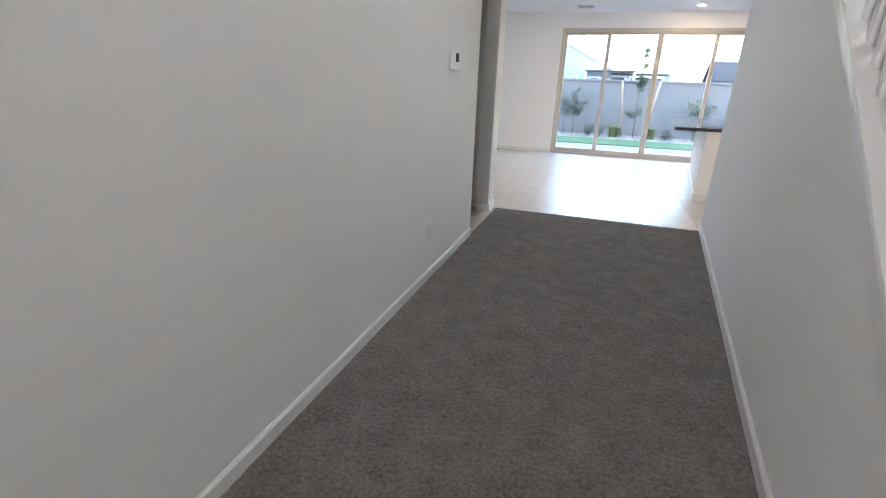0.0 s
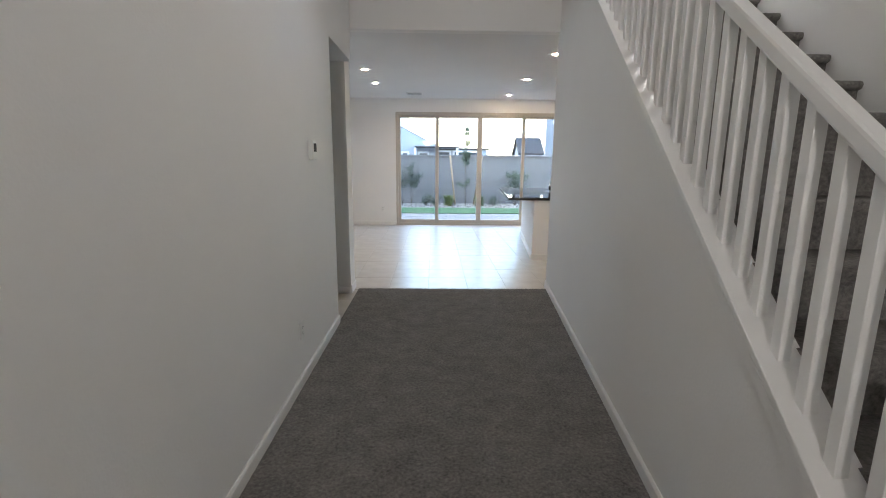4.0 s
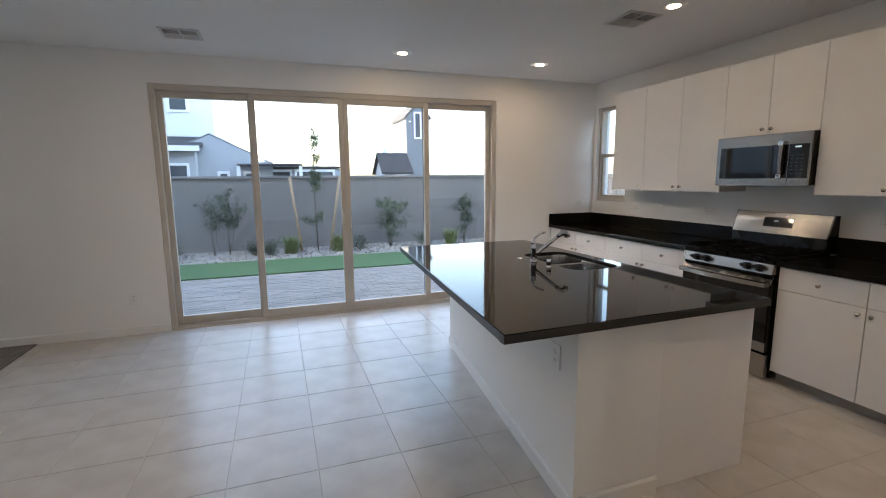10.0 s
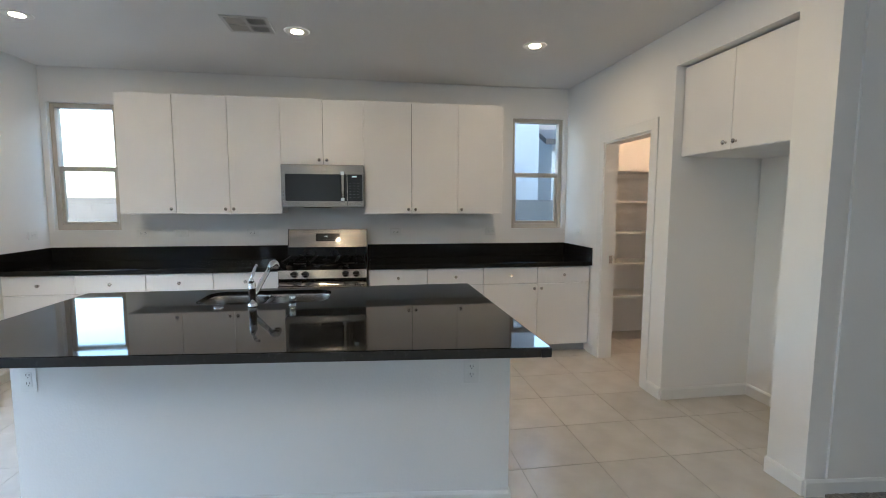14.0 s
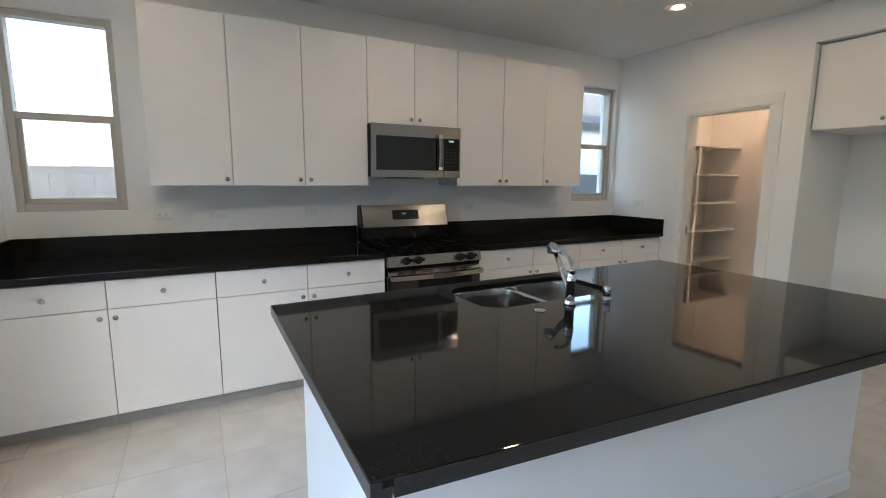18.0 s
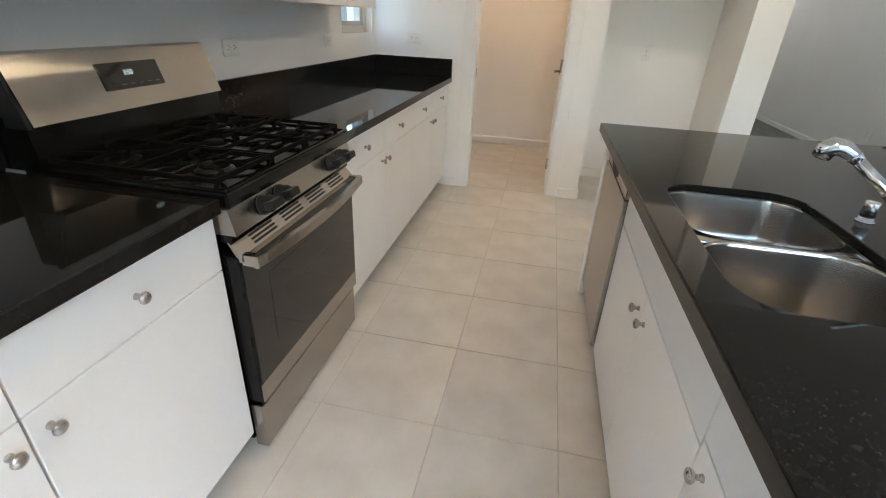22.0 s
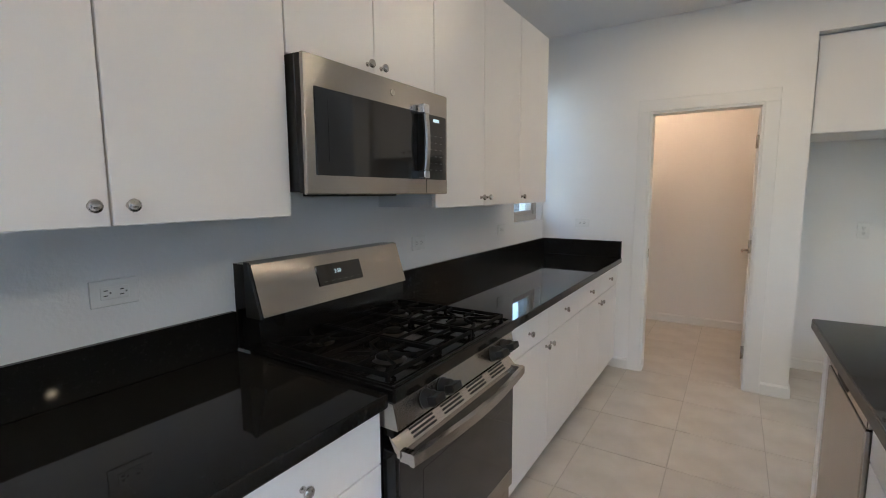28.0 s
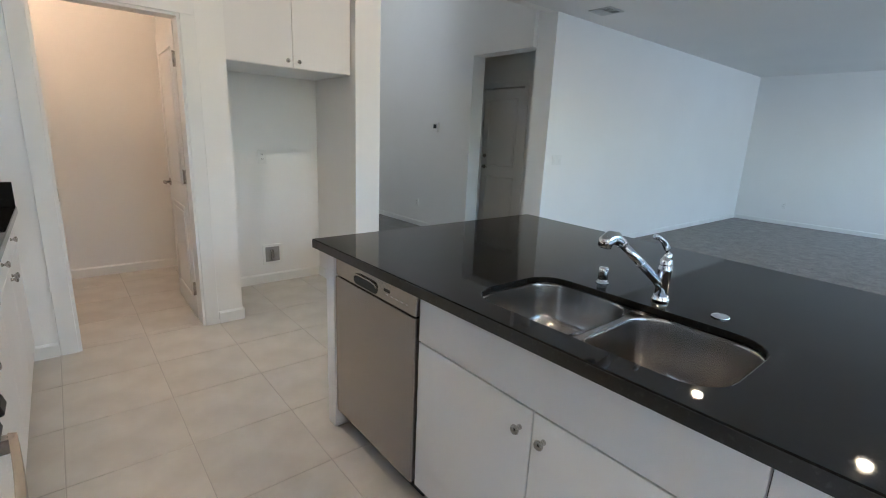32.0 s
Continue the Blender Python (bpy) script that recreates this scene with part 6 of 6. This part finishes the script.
for x in (-0.78, 1.08):
    part("cover_post", B(x - 0.05, x + 0.05, 21.34, 21.44, GZ - 0.06, 1.939), TRIM, pc)
far_house("house", 7.0, 8.29, 30.0, 33, 4.75, 5.45, "y", STUCCOD, [(7.50, 7.76, 3.7, 4.95)], "narrow tall grey stucco house with a gable", 0.1, 0.08)
lh = far_house("house", 4.05, 5.0, 22.3, 23.9, 1.74, 2.38, "x", STUCCO, [(4.5, 4.8, 1.0, 1.6)], "low house with a dark tile roof and a pale chimney", 0.12, 0.08)
part("chimney", B(4.22, 4.38, 23.2, 23.5, 1.9, 2.66, r=0.02), WHITEST, lh, "pale chimney")
# unseen houses added to shade the yard; their gap passes one sun stripe
far_house("house", -20.0, -11.0, 3.0, 16.5, 8.0, 9.2, "y", STUCCO, [(-14, -13, 1.0, 2.2)], "unseen house added in the west to block low sun", 0.4)
far_house("house", -20.0, -11.0, 18.3, 40.0, 8.0, 9.2, "y", STUCCO, [(-14, -13, 1.0, 2.2)], "unseen second house added in the west to block low sun", 0.3)
far_house("house", 12.0, 20.0, -9.0, 2.6, 3.2, 5.0, "y", STUCCO, [], "pale single-storey house beyond the side yard", 0.3)
far_house("house", 9.2, 17.0, 4.05, 11.2, 6.0, 7.2, "y", STUCCO, [(10.5, 11.5, 1.0, 2.2)], "two-storey grey stucco house beside the side yard", 0.3)

# ---- pieces: floor tiles and wall blocks ----
gap = 0.0018
pieces = {}


def tile_mesh(w, d):
    key = (round(w, 3), round(d, 3))
    if key not in pieces:
        bm = B(-w / 2, w / 2, -d / 2, d / 2, -0.0115, 0.0, r=0.0012)
        me = bpy.data.meshes.new("tile")
        bm.to_mesh(me)
        bm.free()
        me.materials.append(TILE)
        pieces[key] = me
    return pieces[key]


def lay_tiles(name, x0, x1, y0, y1, label):
    f = thing(name, ((x0 + x1) / 2, (y0 + y1) / 2, 0), label, "tile floor", kind="structure")
    i0, i1 = math.floor((x0 - TX) / PX), math.ceil((x1 - TX) / PX)
    j0, j1 = math.floor((y0 - TY0) / PY), math.ceil((y1 - TY0) / PY)
    for i in range(i0, i1):
        for j in range(j0, j1):
            a, b = max(x0, TX + i * PX + gap), min(x1, TX + (i + 1) * PX - gap)
            c, d = max(y0, TY0 + j * PY + gap), min(y1, TY0 + (j + 1) * PY - gap)
            if b - a > 0.02 and d - c > 0.02:
                t = new("tile", tile_mesh(b - a, d - c))
                t.parent = f
                t.location = ((a + b) / 2 - ORIGIN[f].x, (c + d) / 2 - ORIGIN[f].y, 0)


lay_tiles("floor_tiles", CE + 0.002, EX, 5.505, NY, "large beige porcelain floor tiles with thin grout")
lay_tiles("floor_tiles_vestibule", -1.60, HX - 0.002, 3.55, LY - 0.13, "large beige porcelain floor tiles in the vestibule")
lay_tiles("floor_tiles_pantry", AL[1] + 0.11, EX, 3.92, 5.504, "large beige porcelain floor tiles in the pantry")
lay_tiles("floor_tiles_recess", AL[0], AL[1], 4.88, 5.504, "large beige porcelain floor tiles in the recess")
bm = B(-0.1985, 0.1985, -0.006, 0.0, -0.0985, 0.0985, r=0.002)
blk = bpy.data.meshes.new("block")
bm.to_mesh(blk)
bm.free()
blk.materials.append(BLOCK)
bs = bpy.data.objects["block_wall_side"]
side_m = bpy.data.meshes.new("block")
bm = B(-0.006, 0.0, -0.1985, 0.1985, -0.0985, 0.0985, r=0.002)
bm.to_mesh(side_m)
bm.free()
side_m.materials.append(BLOCK)
for r in range(8):
    for c in range(22):
        o = new("block", side_m)
        o.parent = bs
        o.location = (7.20, 7.8 + c * 0.405 + (r % 2) * 0.2, GZ + 0.035 + r * 0.2)
for r in range(8):
    for c in range(36):
        x = -6.6 + c * 0.405 + (r % 2) * 0.2
        o = new("block", blk)
        o.parent = bw
        o.location = (x, 16.84, GZ + 0.035 + r * 0.2)
